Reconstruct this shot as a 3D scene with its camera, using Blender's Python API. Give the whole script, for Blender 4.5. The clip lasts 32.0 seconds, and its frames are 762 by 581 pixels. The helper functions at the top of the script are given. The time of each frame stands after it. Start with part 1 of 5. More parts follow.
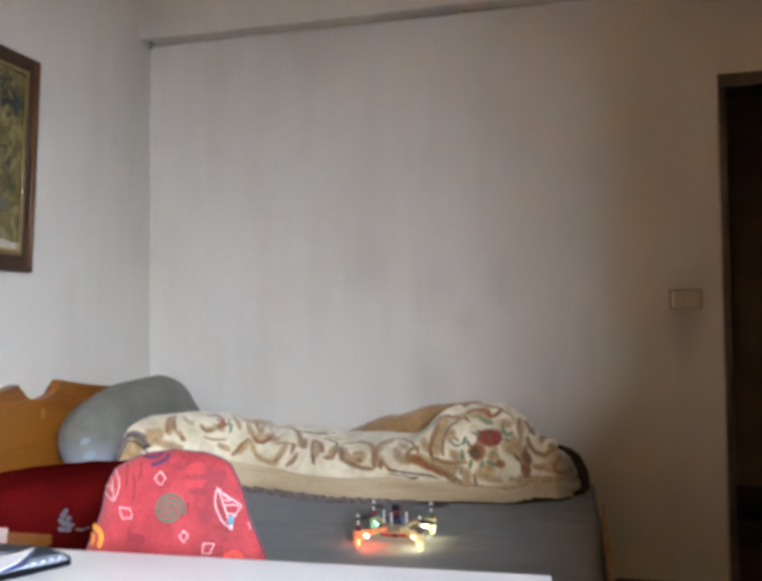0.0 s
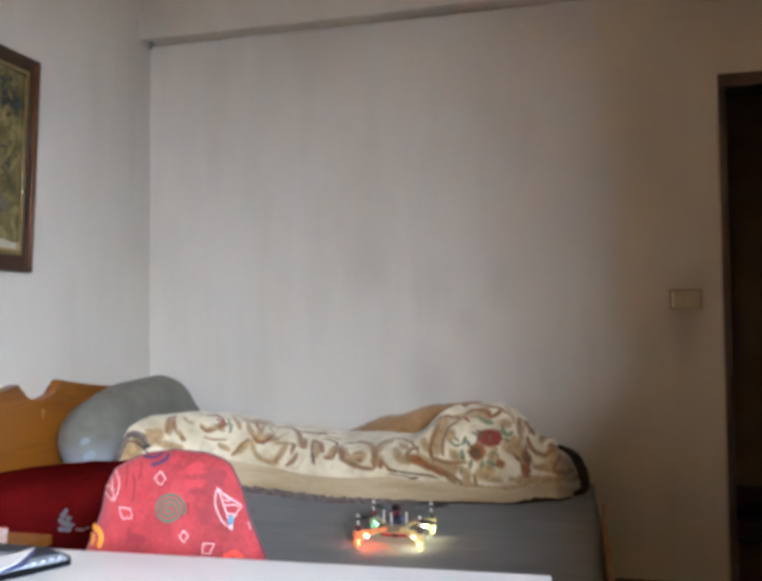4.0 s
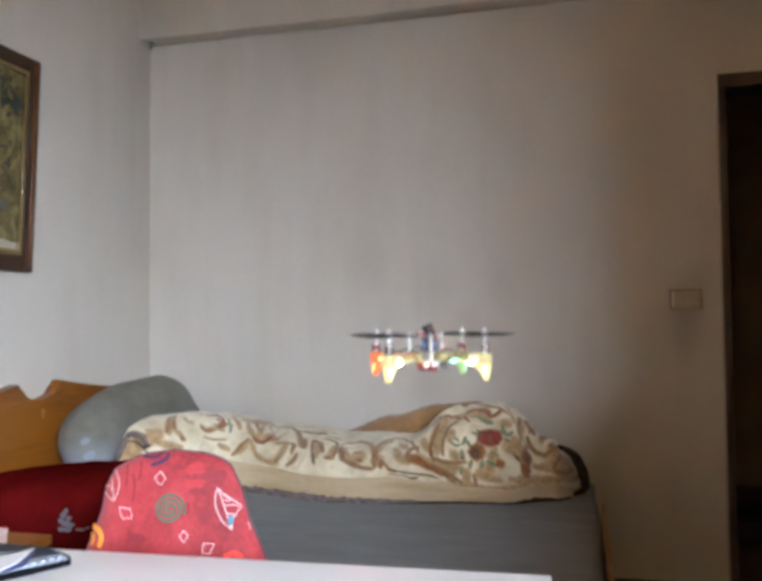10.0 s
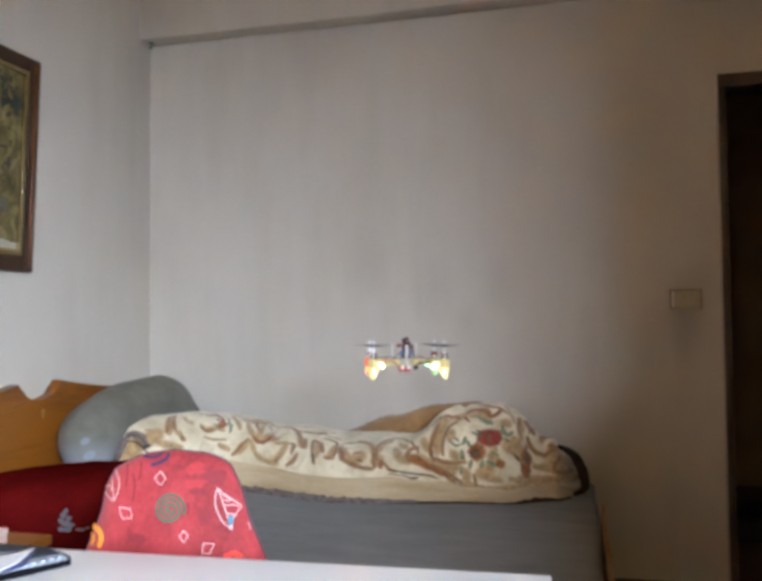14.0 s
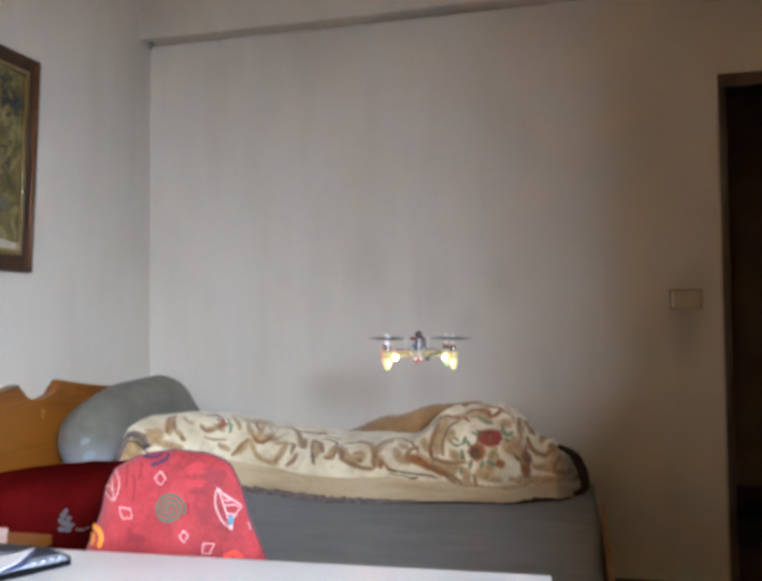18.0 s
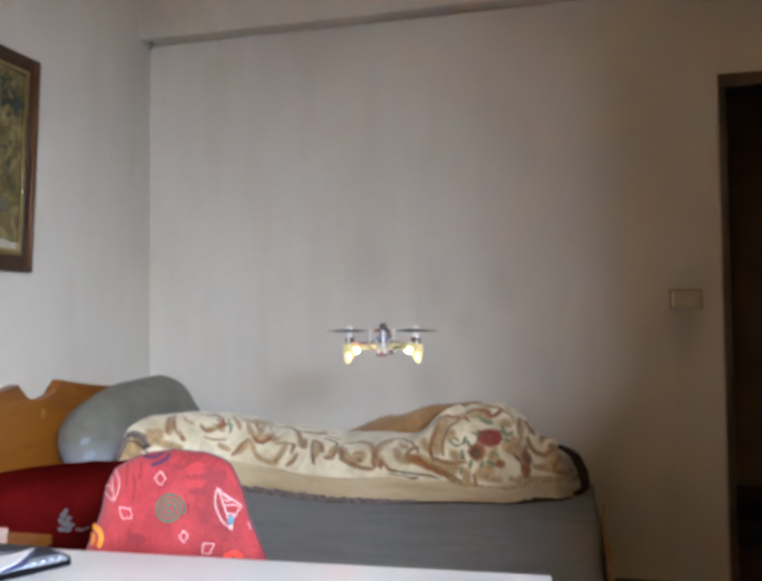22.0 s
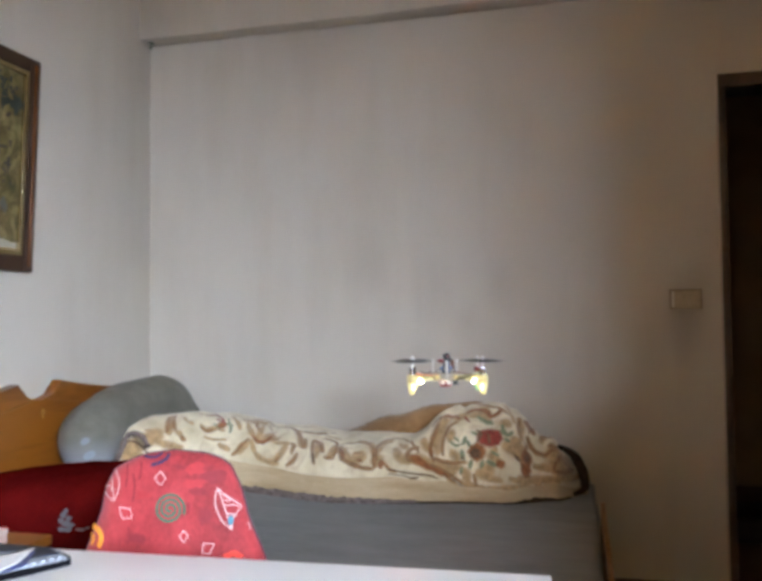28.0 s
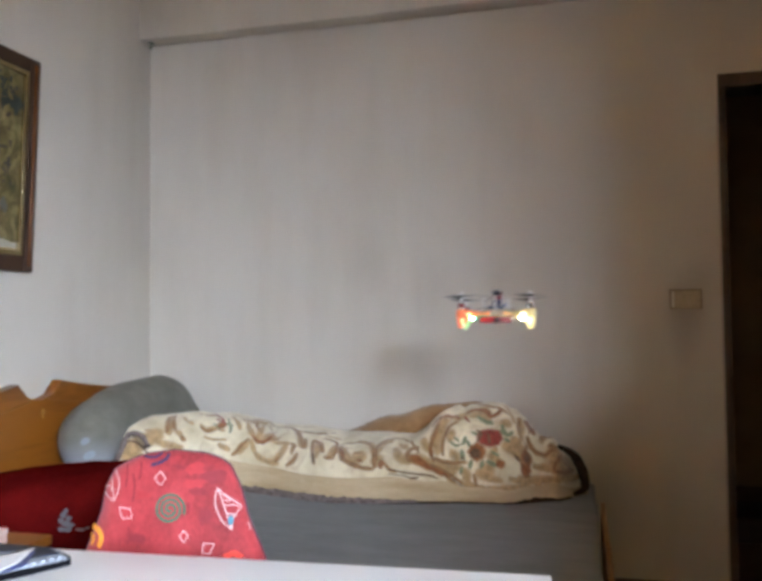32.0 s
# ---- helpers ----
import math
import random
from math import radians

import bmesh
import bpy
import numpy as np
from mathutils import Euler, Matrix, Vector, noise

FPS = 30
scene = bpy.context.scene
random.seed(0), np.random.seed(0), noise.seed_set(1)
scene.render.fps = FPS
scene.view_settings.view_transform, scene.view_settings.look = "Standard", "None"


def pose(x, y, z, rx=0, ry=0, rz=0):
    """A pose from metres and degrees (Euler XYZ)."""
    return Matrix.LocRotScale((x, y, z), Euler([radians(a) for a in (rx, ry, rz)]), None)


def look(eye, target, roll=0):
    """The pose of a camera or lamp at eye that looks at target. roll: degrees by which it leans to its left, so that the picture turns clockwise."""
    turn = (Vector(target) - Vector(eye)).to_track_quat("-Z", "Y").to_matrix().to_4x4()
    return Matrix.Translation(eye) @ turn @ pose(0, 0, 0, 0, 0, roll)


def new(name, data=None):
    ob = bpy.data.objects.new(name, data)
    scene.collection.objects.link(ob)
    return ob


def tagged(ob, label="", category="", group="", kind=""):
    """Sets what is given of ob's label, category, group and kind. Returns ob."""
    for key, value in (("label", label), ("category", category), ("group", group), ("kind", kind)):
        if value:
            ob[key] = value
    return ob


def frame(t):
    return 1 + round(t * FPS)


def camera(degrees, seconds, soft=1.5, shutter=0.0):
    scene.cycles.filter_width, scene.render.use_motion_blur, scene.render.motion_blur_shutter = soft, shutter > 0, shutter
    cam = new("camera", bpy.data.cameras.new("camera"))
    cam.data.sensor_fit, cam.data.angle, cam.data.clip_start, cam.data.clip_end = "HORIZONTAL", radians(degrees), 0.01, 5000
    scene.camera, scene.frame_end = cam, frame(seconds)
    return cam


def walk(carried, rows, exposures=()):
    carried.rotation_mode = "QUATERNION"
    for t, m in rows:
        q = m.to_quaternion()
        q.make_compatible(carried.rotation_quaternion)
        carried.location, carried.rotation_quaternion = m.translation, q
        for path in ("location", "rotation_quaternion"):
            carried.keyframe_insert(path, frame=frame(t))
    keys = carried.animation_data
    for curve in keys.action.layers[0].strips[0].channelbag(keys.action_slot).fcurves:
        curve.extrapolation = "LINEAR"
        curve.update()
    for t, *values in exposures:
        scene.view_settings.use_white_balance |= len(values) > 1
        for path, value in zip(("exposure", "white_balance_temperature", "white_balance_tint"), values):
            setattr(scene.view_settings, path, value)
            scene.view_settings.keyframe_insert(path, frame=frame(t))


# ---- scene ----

# The camera stands still on its shelf above the desk.
EYE = (0.0, 0.0, 1.12)
HEADING, TILT, LEAN = radians(14.5), radians(2.1), -0.6
AIM = (EYE[0] - math.sin(HEADING) * math.cos(TILT), math.cos(HEADING) * math.cos(TILT), EYE[2] + math.sin(TILT))
cam = camera(52.0, 32.0, soft=4.1, shutter=0.9)
# the clip's camera settles its exposure in the first seconds
walk(cam, [(0.0, look(EYE, AIM, LEAN)), (32.0, look(EYE, AIM, LEAN))],
     [(0.0, 0.09), (1.0, 0.2), (2.0, -0.04), (3.0, 0.06), (5.5, 0.04), (8.0, 0.04), (9.2, -0.02), (32.0, -0.02)])
scene.view_settings.exposure = 0.0

# ---- light: daylight through one window in the side wall ----
world = bpy.data.worlds.new("sky")
scene.world = world
world.use_nodes = True
sky = world.node_tree.nodes.new("ShaderNodeTexSky")
sky.sky_type, sky.sun_disc = "NISHITA", False
sky.sun_elevation, sky.sun_rotation = radians(40), radians(200)
world.node_tree.links.new(sky.outputs[0], world.node_tree.nodes["Background"].inputs[0])
world.node_tree.nodes["Background"].inputs[1].default_value = 0.08

# an area lamp outside the unseen window stands in for the open sky
sky_lamp = new("window_daylight", bpy.data.lights.new("window_daylight", "AREA"))
sky_lamp.data.shape, sky_lamp.data.size, sky_lamp.data.size_y = "RECTANGLE", 4.3, 2.4
sky_lamp.data.energy, sky_lamp.data.color = 5750.0, (0.80, 0.912, 1.105)
sky_lamp.matrix_world = look((3.17, -4.42, 3.10), (0.17, -3.32, 2.45))


# ---- materials ----
def material(name, rough=0.6, metal=0.0, spec=0.5):
    m = bpy.data.materials.new(name)
    m.use_nodes = True
    b = m.node_tree.nodes["Principled BSDF"]
    b.inputs["Roughness"].default_value = rough
    b.inputs["Metallic"].default_value = metal
    b.inputs["Specular IOR Level"].default_value = spec
    return m, m.node_tree, b


def node(tree, kind, **inputs):
    n = tree.nodes.new(kind)
    for key, value in inputs.items():
        n.inputs[key].default_value = value
    return n


def ramp(tree, source, stops):
    r = tree.nodes.new("ShaderNodeValToRGB")
    tree.links.new(source, r.inputs[0])
    e = r.color_ramp.elements
    while len(e) < len(stops):
        e.new(0.5)
    for i, (p, c) in enumerate(stops):
        e[i].position, e[i].color = p, (*c, 1)
    return r.outputs[0]


def mottled(name, dark, light, scale=6.0, fine=80.0, bump=0.15, rough=0.6, spec=0.5, stretch=(1, 1, 1), sheen=0.0, metal=0.0, lo=0.25, hi=0.75):
    """Two scales of variation between two colours, with a fine relief."""
    m, t, b = material(name, rough, metal, spec)
    co = t.nodes.new("ShaderNodeTexCoord")
    mp = t.nodes.new("ShaderNodeMapping")
    mp.inputs["Scale"].default_value = stretch
    t.links.new(co.outputs["Object"], mp.inputs[0])
    n1 = node(t, "ShaderNodeTexNoise", Scale=scale, Detail=5.0, Roughness=0.6)
    n2 = node(t, "ShaderNodeTexNoise", Scale=fine, Detail=3.0)
    for n in (n1, n2):
        t.links.new(mp.outputs[0], n.inputs["Vector"])
    mix = t.nodes.new("ShaderNodeMath")
    mix.operation = "MULTIPLY_ADD"
    t.links.new(n2.outputs[0], mix.inputs[0])
    mix.inputs[1].default_value = 0.35
    sub = t.nodes.new("ShaderNodeMath")
    sub.operation = "MULTIPLY_ADD"
    t.links.new(n1.outputs[0], sub.inputs[0])
    sub.inputs[1].default_value, sub.inputs[2].default_value = 0.9, -0.15
    t.links.new(sub.outputs[0], mix.inputs[2])
    t.links.new(ramp(t, mix.outputs[0], [(lo, dark), (hi, light)]), b.inputs["Base Color"])
    bp = node(t, "ShaderNodeBump", Strength=bump, Distance=0.004)
    t.links.new(n2.outputs[0], bp.inputs["Height"])
    t.links.new(bp.outputs[0], b.inputs["Normal"])
    if sheen:
        b.inputs["Sheen Weight"].default_value = sheen
        b.inputs["Sheen Roughness"].default_value = 0.6
    return m


def glowing(name, colour, strength, base=(0.8, 0.8, 0.75)):
    m, t, b = material(name, 0.4)
    b.inputs["Base Color"].default_value = (*base, 1)
    b.inputs["Emission Color"].default_value = (*colour, 1)
    b.inputs["Emission Strength"].default_value = strength
    return m


def plain(name, colour, rough=0.5, metal=0.0, spec=0.5):
    m, t, b = material(name, rough, metal, spec)
    n = node(t, "ShaderNodeTexNoise", Scale=120.0, Detail=3.0)
    co = t.nodes.new("ShaderNodeTexCoord")
    t.links.new(co.outputs["Object"], n.inputs["Vector"])
    lo, hi = [c * 0.88 for c in colour], [min(1, c * 1.1) for c in colour]
    t.links.new(ramp(t, n.outputs[0], [(0.3, lo), (0.7, hi)]), b.inputs["Base Color"])
    return m


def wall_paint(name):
    """Old white distemper: broad stains and a fine roller texture; faint vertical light streaks put into the colour."""
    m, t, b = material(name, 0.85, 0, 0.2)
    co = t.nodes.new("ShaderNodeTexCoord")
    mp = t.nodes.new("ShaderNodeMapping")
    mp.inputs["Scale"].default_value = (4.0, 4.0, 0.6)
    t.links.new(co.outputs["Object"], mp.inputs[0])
    # pale upright streaks stand in for soft bands of light on the wall
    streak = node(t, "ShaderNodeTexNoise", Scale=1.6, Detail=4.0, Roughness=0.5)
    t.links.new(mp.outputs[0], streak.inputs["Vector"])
    broad = node(t, "ShaderNodeTexNoise", Scale=1.3, Detail=3.0)
    fine = node(t, "ShaderNodeTexNoise", Scale=160.0, Detail=2.0)
    for n in (broad, fine):
        t.links.new(co.outputs["Object"], n.inputs["Vector"])
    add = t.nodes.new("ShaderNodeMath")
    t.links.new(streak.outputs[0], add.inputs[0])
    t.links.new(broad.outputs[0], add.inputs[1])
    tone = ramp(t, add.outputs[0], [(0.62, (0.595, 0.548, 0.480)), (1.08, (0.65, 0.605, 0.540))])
    tall = t.nodes.new("ShaderNodeVectorMath")
    tall.operation = "MULTIPLY"
    t.links.new(co.outputs["Object"], tall.inputs[0])
    tall.inputs[1].default_value = (1, 1, 0.6)
    # dark brown marks round the switch and above the bed, with broken-up edges
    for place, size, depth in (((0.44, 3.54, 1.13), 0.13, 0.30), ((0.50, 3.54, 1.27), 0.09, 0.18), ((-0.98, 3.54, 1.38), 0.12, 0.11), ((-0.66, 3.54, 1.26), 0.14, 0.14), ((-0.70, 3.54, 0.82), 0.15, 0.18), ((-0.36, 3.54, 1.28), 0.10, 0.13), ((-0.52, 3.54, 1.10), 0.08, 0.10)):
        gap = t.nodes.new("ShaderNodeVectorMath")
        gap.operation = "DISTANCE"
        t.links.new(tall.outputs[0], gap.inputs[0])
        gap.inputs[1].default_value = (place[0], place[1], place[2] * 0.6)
        roughened = t.nodes.new("ShaderNodeMath")
        roughened.operation = "MULTIPLY_ADD"
        t.links.new(streak.outputs[0], roughened.inputs[0])
        roughened.inputs[1].default_value = size * 0.9
        t.links.new(gap.outputs["Value"], roughened.inputs[2])
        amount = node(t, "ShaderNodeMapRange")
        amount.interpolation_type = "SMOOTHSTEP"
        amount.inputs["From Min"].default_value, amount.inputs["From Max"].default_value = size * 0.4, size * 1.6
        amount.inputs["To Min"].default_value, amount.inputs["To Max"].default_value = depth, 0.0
        t.links.new(roughened.outputs[0], amount.inputs["Value"])
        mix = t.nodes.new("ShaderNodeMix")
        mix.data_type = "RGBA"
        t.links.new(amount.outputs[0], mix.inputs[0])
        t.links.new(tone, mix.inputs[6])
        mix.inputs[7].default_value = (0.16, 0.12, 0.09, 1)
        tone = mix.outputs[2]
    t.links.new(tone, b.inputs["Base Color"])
    bp = node(t, "ShaderNodeBump", Strength=0.12, Distance=0.003)
    t.links.new(fine.outputs[0], bp.inputs["Height"])
    t.links.new(bp.outputs[0], b.inputs["Normal"])
    return m


def wood(name, dark, light, rough=0.35, along="Y", scale=5.0):
    m, t, b = material(name, rough)
    co = t.nodes.new("ShaderNodeTexCoord")
    mp = t.nodes.new("ShaderNodeMapping")
    mp.inputs["Scale"].default_value = {"X": (0.12, 1, 1), "Y": (1, 0.12, 1), "Z": (1, 1, 0.12)}[along]
    t.links.new(co.outputs["Object"], mp.inputs[0])
    n = node(t, "ShaderNodeTexNoise", Scale=scale * 6, Detail=6.0, Roughness=0.65, Distortion=0.6)
    w = node(t, "ShaderNodeTexNoise", Scale=scale, Detail=2.0)
    for k in (n, w):
        t.links.new(mp.outputs[0], k.inputs["Vector"])
    add = t.nodes.new("ShaderNodeMath")
    t.links.new(n.outputs[0], add.inputs[0])
    t.links.new(w.outputs[0], add.inputs[1])
    t.links.new(ramp(t, add.outputs[0], [(0.75, dark), (1.0, light)]), b.inputs["Base Color"])
    bp = node(t, "ShaderNodeBump", Strength=0.08, Distance=0.002)
    t.links.new(n.outputs[0], bp.inputs["Height"])
    t.links.new(bp.outputs[0], b.inputs["Normal"])
    return m


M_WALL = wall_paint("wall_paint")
M_CEIL = mottled("ceiling_paint", (0.83, 0.68, 0.42), (0.89, 0.75, 0.49), 3.0, 120.0, 0.08, 0.9, 0.2)
M_TAN = mottled("tan_wall_paint", (0.63, 0.37, 0.115), (0.71, 0.43, 0.15), 2.5, 120.0, 0.08, 0.85, 0.2)
M_FLOOR = wood("floor_wood", (0.070, 0.033, 0.013), (0.12, 0.058, 0.024), 0.45, "X", 4.0)
M_DOORFRAME = wood("door_frame_wood", (0.050, 0.031, 0.019), (0.090, 0.057, 0.036), 0.4, "Z", 6.0)
M_HALL = mottled("hall_wall", (0.32, 0.23, 0.14), (0.42, 0.31, 0.20), 2.0, 60.0, 0.1, 0.8)
M_ORANGE = wood("orange_varnished_wood", (0.155, 0.047, 0.005), (0.235, 0.080, 0.010), 0.3, "Y", 5.0)
M_FRAME = wood("dark_red_wood", (0.020, 0.007, 0.002), (0.042, 0.015, 0.004), 0.6, "Z", 9.0)
M_GOLD = mottled("gilt_slip", (0.17, 0.125, 0.05), (0.28, 0.21, 0.09), 20.0, 200.0, 0.1, 0.4, 0.4, metal=0.5)
M_SHEET = mottled("grey_bed_sheet", (0.086, 0.095, 0.105), (0.160, 0.172, 0.186), 5.0, 240.0, 0.35, 0.85, 0.2, (1, 3, 2), 0.2)
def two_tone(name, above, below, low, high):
    """A mottled cloth whose colour turns from one to another with the height."""
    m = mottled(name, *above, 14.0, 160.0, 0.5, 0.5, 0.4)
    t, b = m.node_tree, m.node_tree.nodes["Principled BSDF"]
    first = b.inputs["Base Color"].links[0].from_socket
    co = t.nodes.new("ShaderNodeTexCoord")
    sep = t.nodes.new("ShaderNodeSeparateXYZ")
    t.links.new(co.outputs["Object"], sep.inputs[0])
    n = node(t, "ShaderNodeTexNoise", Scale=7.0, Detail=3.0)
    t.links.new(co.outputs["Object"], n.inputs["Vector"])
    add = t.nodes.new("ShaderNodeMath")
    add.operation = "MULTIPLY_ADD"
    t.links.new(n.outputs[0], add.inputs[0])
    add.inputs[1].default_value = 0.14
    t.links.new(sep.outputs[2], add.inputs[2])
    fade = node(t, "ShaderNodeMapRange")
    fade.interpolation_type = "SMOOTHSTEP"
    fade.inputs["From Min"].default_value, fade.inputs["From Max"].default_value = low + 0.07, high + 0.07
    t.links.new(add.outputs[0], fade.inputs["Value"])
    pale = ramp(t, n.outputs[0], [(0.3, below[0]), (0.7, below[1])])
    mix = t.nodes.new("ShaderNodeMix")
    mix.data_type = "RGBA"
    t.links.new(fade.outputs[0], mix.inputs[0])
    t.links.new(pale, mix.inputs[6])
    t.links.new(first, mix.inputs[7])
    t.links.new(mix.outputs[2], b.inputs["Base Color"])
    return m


# lavender low down paints bluish window light onto the grey-green cloth
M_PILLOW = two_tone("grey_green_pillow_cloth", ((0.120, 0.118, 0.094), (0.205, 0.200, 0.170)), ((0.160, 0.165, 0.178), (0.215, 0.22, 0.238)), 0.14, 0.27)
M_REDQUILT = mottled("dark_red_cloth", (0.052, 0.0025, 0.0028), (0.100, 0.0045, 0.0045), 7.0, 160.0, 0.3, 0.9, 0.0)
M_CHAIRCLOTH = mottled("red_printed_cloth", (0.17, 0.009, 0.013), (0.43, 0.040, 0.048), 6.5, 120.0, 0.3, 0.7, 0.3, (1.3, 1, 0.9), 0.12, 0.0, 0.28, 0.66)
M_BORDER = mottled("tan_plush", (0.40, 0.28, 0.14), (0.68, 0.555, 0.365), 9.0, 160.0, 0.6, 0.95, 0.1, (0.35, 1, 2.5), 0.3)


def printed_plush():
    """Cream plush; the woven pattern is carried by two attributes of the mesh, its edges broken up by the pile."""
    m, t, b = material("cream_printed_plush", 0.95, 0, 0.1)
    co = t.nodes.new("ShaderNodeTexCoord")
    n1 = node(t, "ShaderNodeTexNoise", Scale=9.0, Detail=5.0)
    n2 = node(t, "ShaderNodeTexNoise", Scale=170.0, Detail=3.0)
    n3 = node(t, "ShaderNodeTexNoise", Scale=52.0, Detail=5.0, Roughness=0.7, Distortion=0.5)
    for n in (n1, n2, n3):
        t.links.new(co.outputs["Object"], n.inputs["Vector"])
    colour = ramp(t, n1.outputs[0], [(0.30, (0.59, 0.51, 0.325)), (0.58, (0.84, 0.765, 0.575))])
    # worn, brownish clouds in the pile
    n4 = node(t, "ShaderNodeTexNoise", Scale=16.0, Detail=4.0, Roughness=0.65, Distortion=0.8)
    t.links.new(co.outputs["Object"], n4.inputs["Vector"])
    cloud = ramp(t, n4.outputs[0], [(0.50, (0, 0, 0)), (0.68, (0.50, 0.50, 0.50))])
    mix = t.nodes.new("ShaderNodeMix")
    mix.data_type = "RGBA"
    t.links.new(cloud, mix.inputs[0])
    t.links.new(colour, mix.inputs[6])
    mix.inputs[7].default_value = (0.42, 0.29, 0.16, 1)
    colour = mix.outputs[2]
    wide = node(t, "ShaderNodeMapRange")
    wide.inputs["From Min"].default_value, wide.inputs["From Max"].default_value = 0.32, 0.68
    t.links.new(n3.outputs[0], wide.inputs["Value"])
    layers = [("print_a", 3, (0.43, 0.285, 0.135)), ("print_a", 0, (0.29, 0.152, 0.060)), ("print_a", 2, (0.34, 0.29, 0.21)), ("print_b", 2, (0.19, 0.225, 0.125)),
              ("print_b", 1, (0.27, 0.098, 0.027)), ("print_b", 0, (0.25, 0.034, 0.020)), ("print_a", 1, (0.13, 0.070, 0.034))]
    for name, channel, tint in layers:
        low, high = (0.47, 1.13) if (name, channel) == ("print_a", 3) else (0.57, 1.10)
        at = t.nodes.new("ShaderNodeAttribute")
        at.attribute_name = name
        if channel < 3:
            sep = t.nodes.new("ShaderNodeSeparateColor")
            t.links.new(at.outputs["Color"], sep.inputs[0])
            mask = sep.outputs[channel]
        else:
            mask = at.outputs["Alpha"]
        tone = ramp(t, wide.outputs[0], [(0.2, [c * 0.72 for c in tint]), (0.75, [min(0.8, c * 1.25 + 0.01) for c in tint])])
        rough_edge = t.nodes.new("ShaderNodeMath")
        rough_edge.operation = "MULTIPLY_ADD"
        t.links.new(wide.outputs[0], rough_edge.inputs[0])
        rough_edge.inputs[1].default_value = 0.50
        t.links.new(mask, rough_edge.inputs[2])
        amount = node(t, "ShaderNodeMapRange")
        amount.inputs["From Min"].default_value, amount.inputs["From Max"].default_value = low, high
        amount.inputs["To Max"].default_value = 1.0
        t.links.new(rough_edge.outputs[0], amount.inputs["Value"])
        mix = t.nodes.new("ShaderNodeMix")
        mix.data_type = "RGBA"
        t.links.new(amount.outputs[0], mix.inputs[0])
        t.links.new(colour, mix.inputs[6])
        t.links.new(tone, mix.inputs[7])
        colour = mix.outputs[2]
    t.links.new(colour, b.inputs["Base Color"])
    bp = node(t, "ShaderNodeBump", Strength=0.6, Distance=0.004)
    t.links.new(n2.outputs[0], bp.inputs["Height"])
    t.links.new(bp.outputs[0], b.inputs["Normal"])
    b.inputs["Sheen Weight"].default_value, b.inputs["Sheen Roughness"].default_value = 0.35, 0.6
    return m


M_BLANKET = printed_plush()
M_UNDER = mottled("brown_plush_underside", (0.22, 0.115, 0.045), (0.44, 0.26, 0.12), 14.0, 160.0, 0.6, 0.95, 0.1, (1, 1, 1), 0.3)
M_HEM = mottled("dark_hem_fleece", (0.014, 0.009, 0.005), (0.06, 0.036, 0.020), 30.0, 200.0, 0.8, 0.95, 0.1)
M_FRINGE = mottled("mauve_grey_fleece", (0.055, 0.040, 0.038), (0.36, 0.295, 0.275), 75.0, 220.0, 0.9, 0.95, 0.1)
M_PILE = mottled("mottled_brown_pile", (0.20, 0.12, 0.065), (0.66, 0.55, 0.40), 60.0, 220.0, 0.9, 0.95, 0.1)
M_DESK = mottled("white_desk_laminate", (0.88, 0.90, 0.93), (0.92, 0.935, 0.96), 3.0, 150.0, 0.04, 0.35, 0.5)
M_BLACK = plain("black_plastic", (0.014, 0.014, 0.016), 0.45, 0.0, 0.25)
M_WHITE = plain("white_plastic", (0.72, 0.70, 0.64), 0.4)
M_CREAM = plain("yellowed_plastic", (0.48, 0.40, 0.28), 0.45)
M_CREAM_RIM = plain("browned_plastic", (0.33, 0.265, 0.18), 0.5)


# ---- mesh tools ----
ORIGIN = {}


def thing(name, at, label, category, group="", kind=""):
    ob = new(name)
    ob.location = at
    ob.empty_display_size = 0.05
    ORIGIN[ob.name] = Vector(at)
    return tagged(ob, label, category, group, kind)


def part(name, bm, mat, parent=None, label="", smooth=True):
    """One mesh object under a thing or a part; the bmesh is in world metres for a thing that has a place."""
    o = ORIGIN.get(parent.name, Vector((0, 0, 0))) if parent else Vector((0, 0, 0))
    if o.length:
        bmesh.ops.translate(bm, vec=-o, verts=bm.verts)
    bmesh.ops.recalc_face_normals(bm, faces=bm.faces)
    me = bpy.data.meshes.new(name)
    bm.to_mesh(me)
    bm.free()
    for m in (mat if isinstance(mat, (list, tuple)) else (mat,)):
        me.materials.append(m)
    if smooth:
        me.shade_smooth()
        me.set_sharp_from_angle(angle=radians(38))
    ob = new(name, me)
    if parent:
        ob.parent = parent
        ORIGIN[ob.name] = o
    return tagged(ob, label)


def structure(name, bm, mat, label, smooth=True):
    return tagged(part(name, bm, mat, None, "", smooth), label, name.split("_")[0], "", "structure")


def box(x0, x1, y0, y1, z0, z1, bevel=0.0, seg=2, turn=None):
    bm = bmesh.new()
    bmesh.ops.create_cube(bm, size=1.0)
    for v in bm.verts:
        v.co = Vector(((x0 + x1) / 2 + v.co.x * (x1 - x0), (y0 + y1) / 2 + v.co.y * (y1 - y0), (z0 + z1) / 2 + v.co.z * (z1 - z0)))
    if bevel:
        bmesh.ops.bevel(bm, geom=bm.edges[:], offset=bevel, segments=seg, profile=0.6, affect="EDGES")
    if turn is not None:
        bmesh.ops.transform(bm, matrix=turn, verts=bm.verts)
    return bm


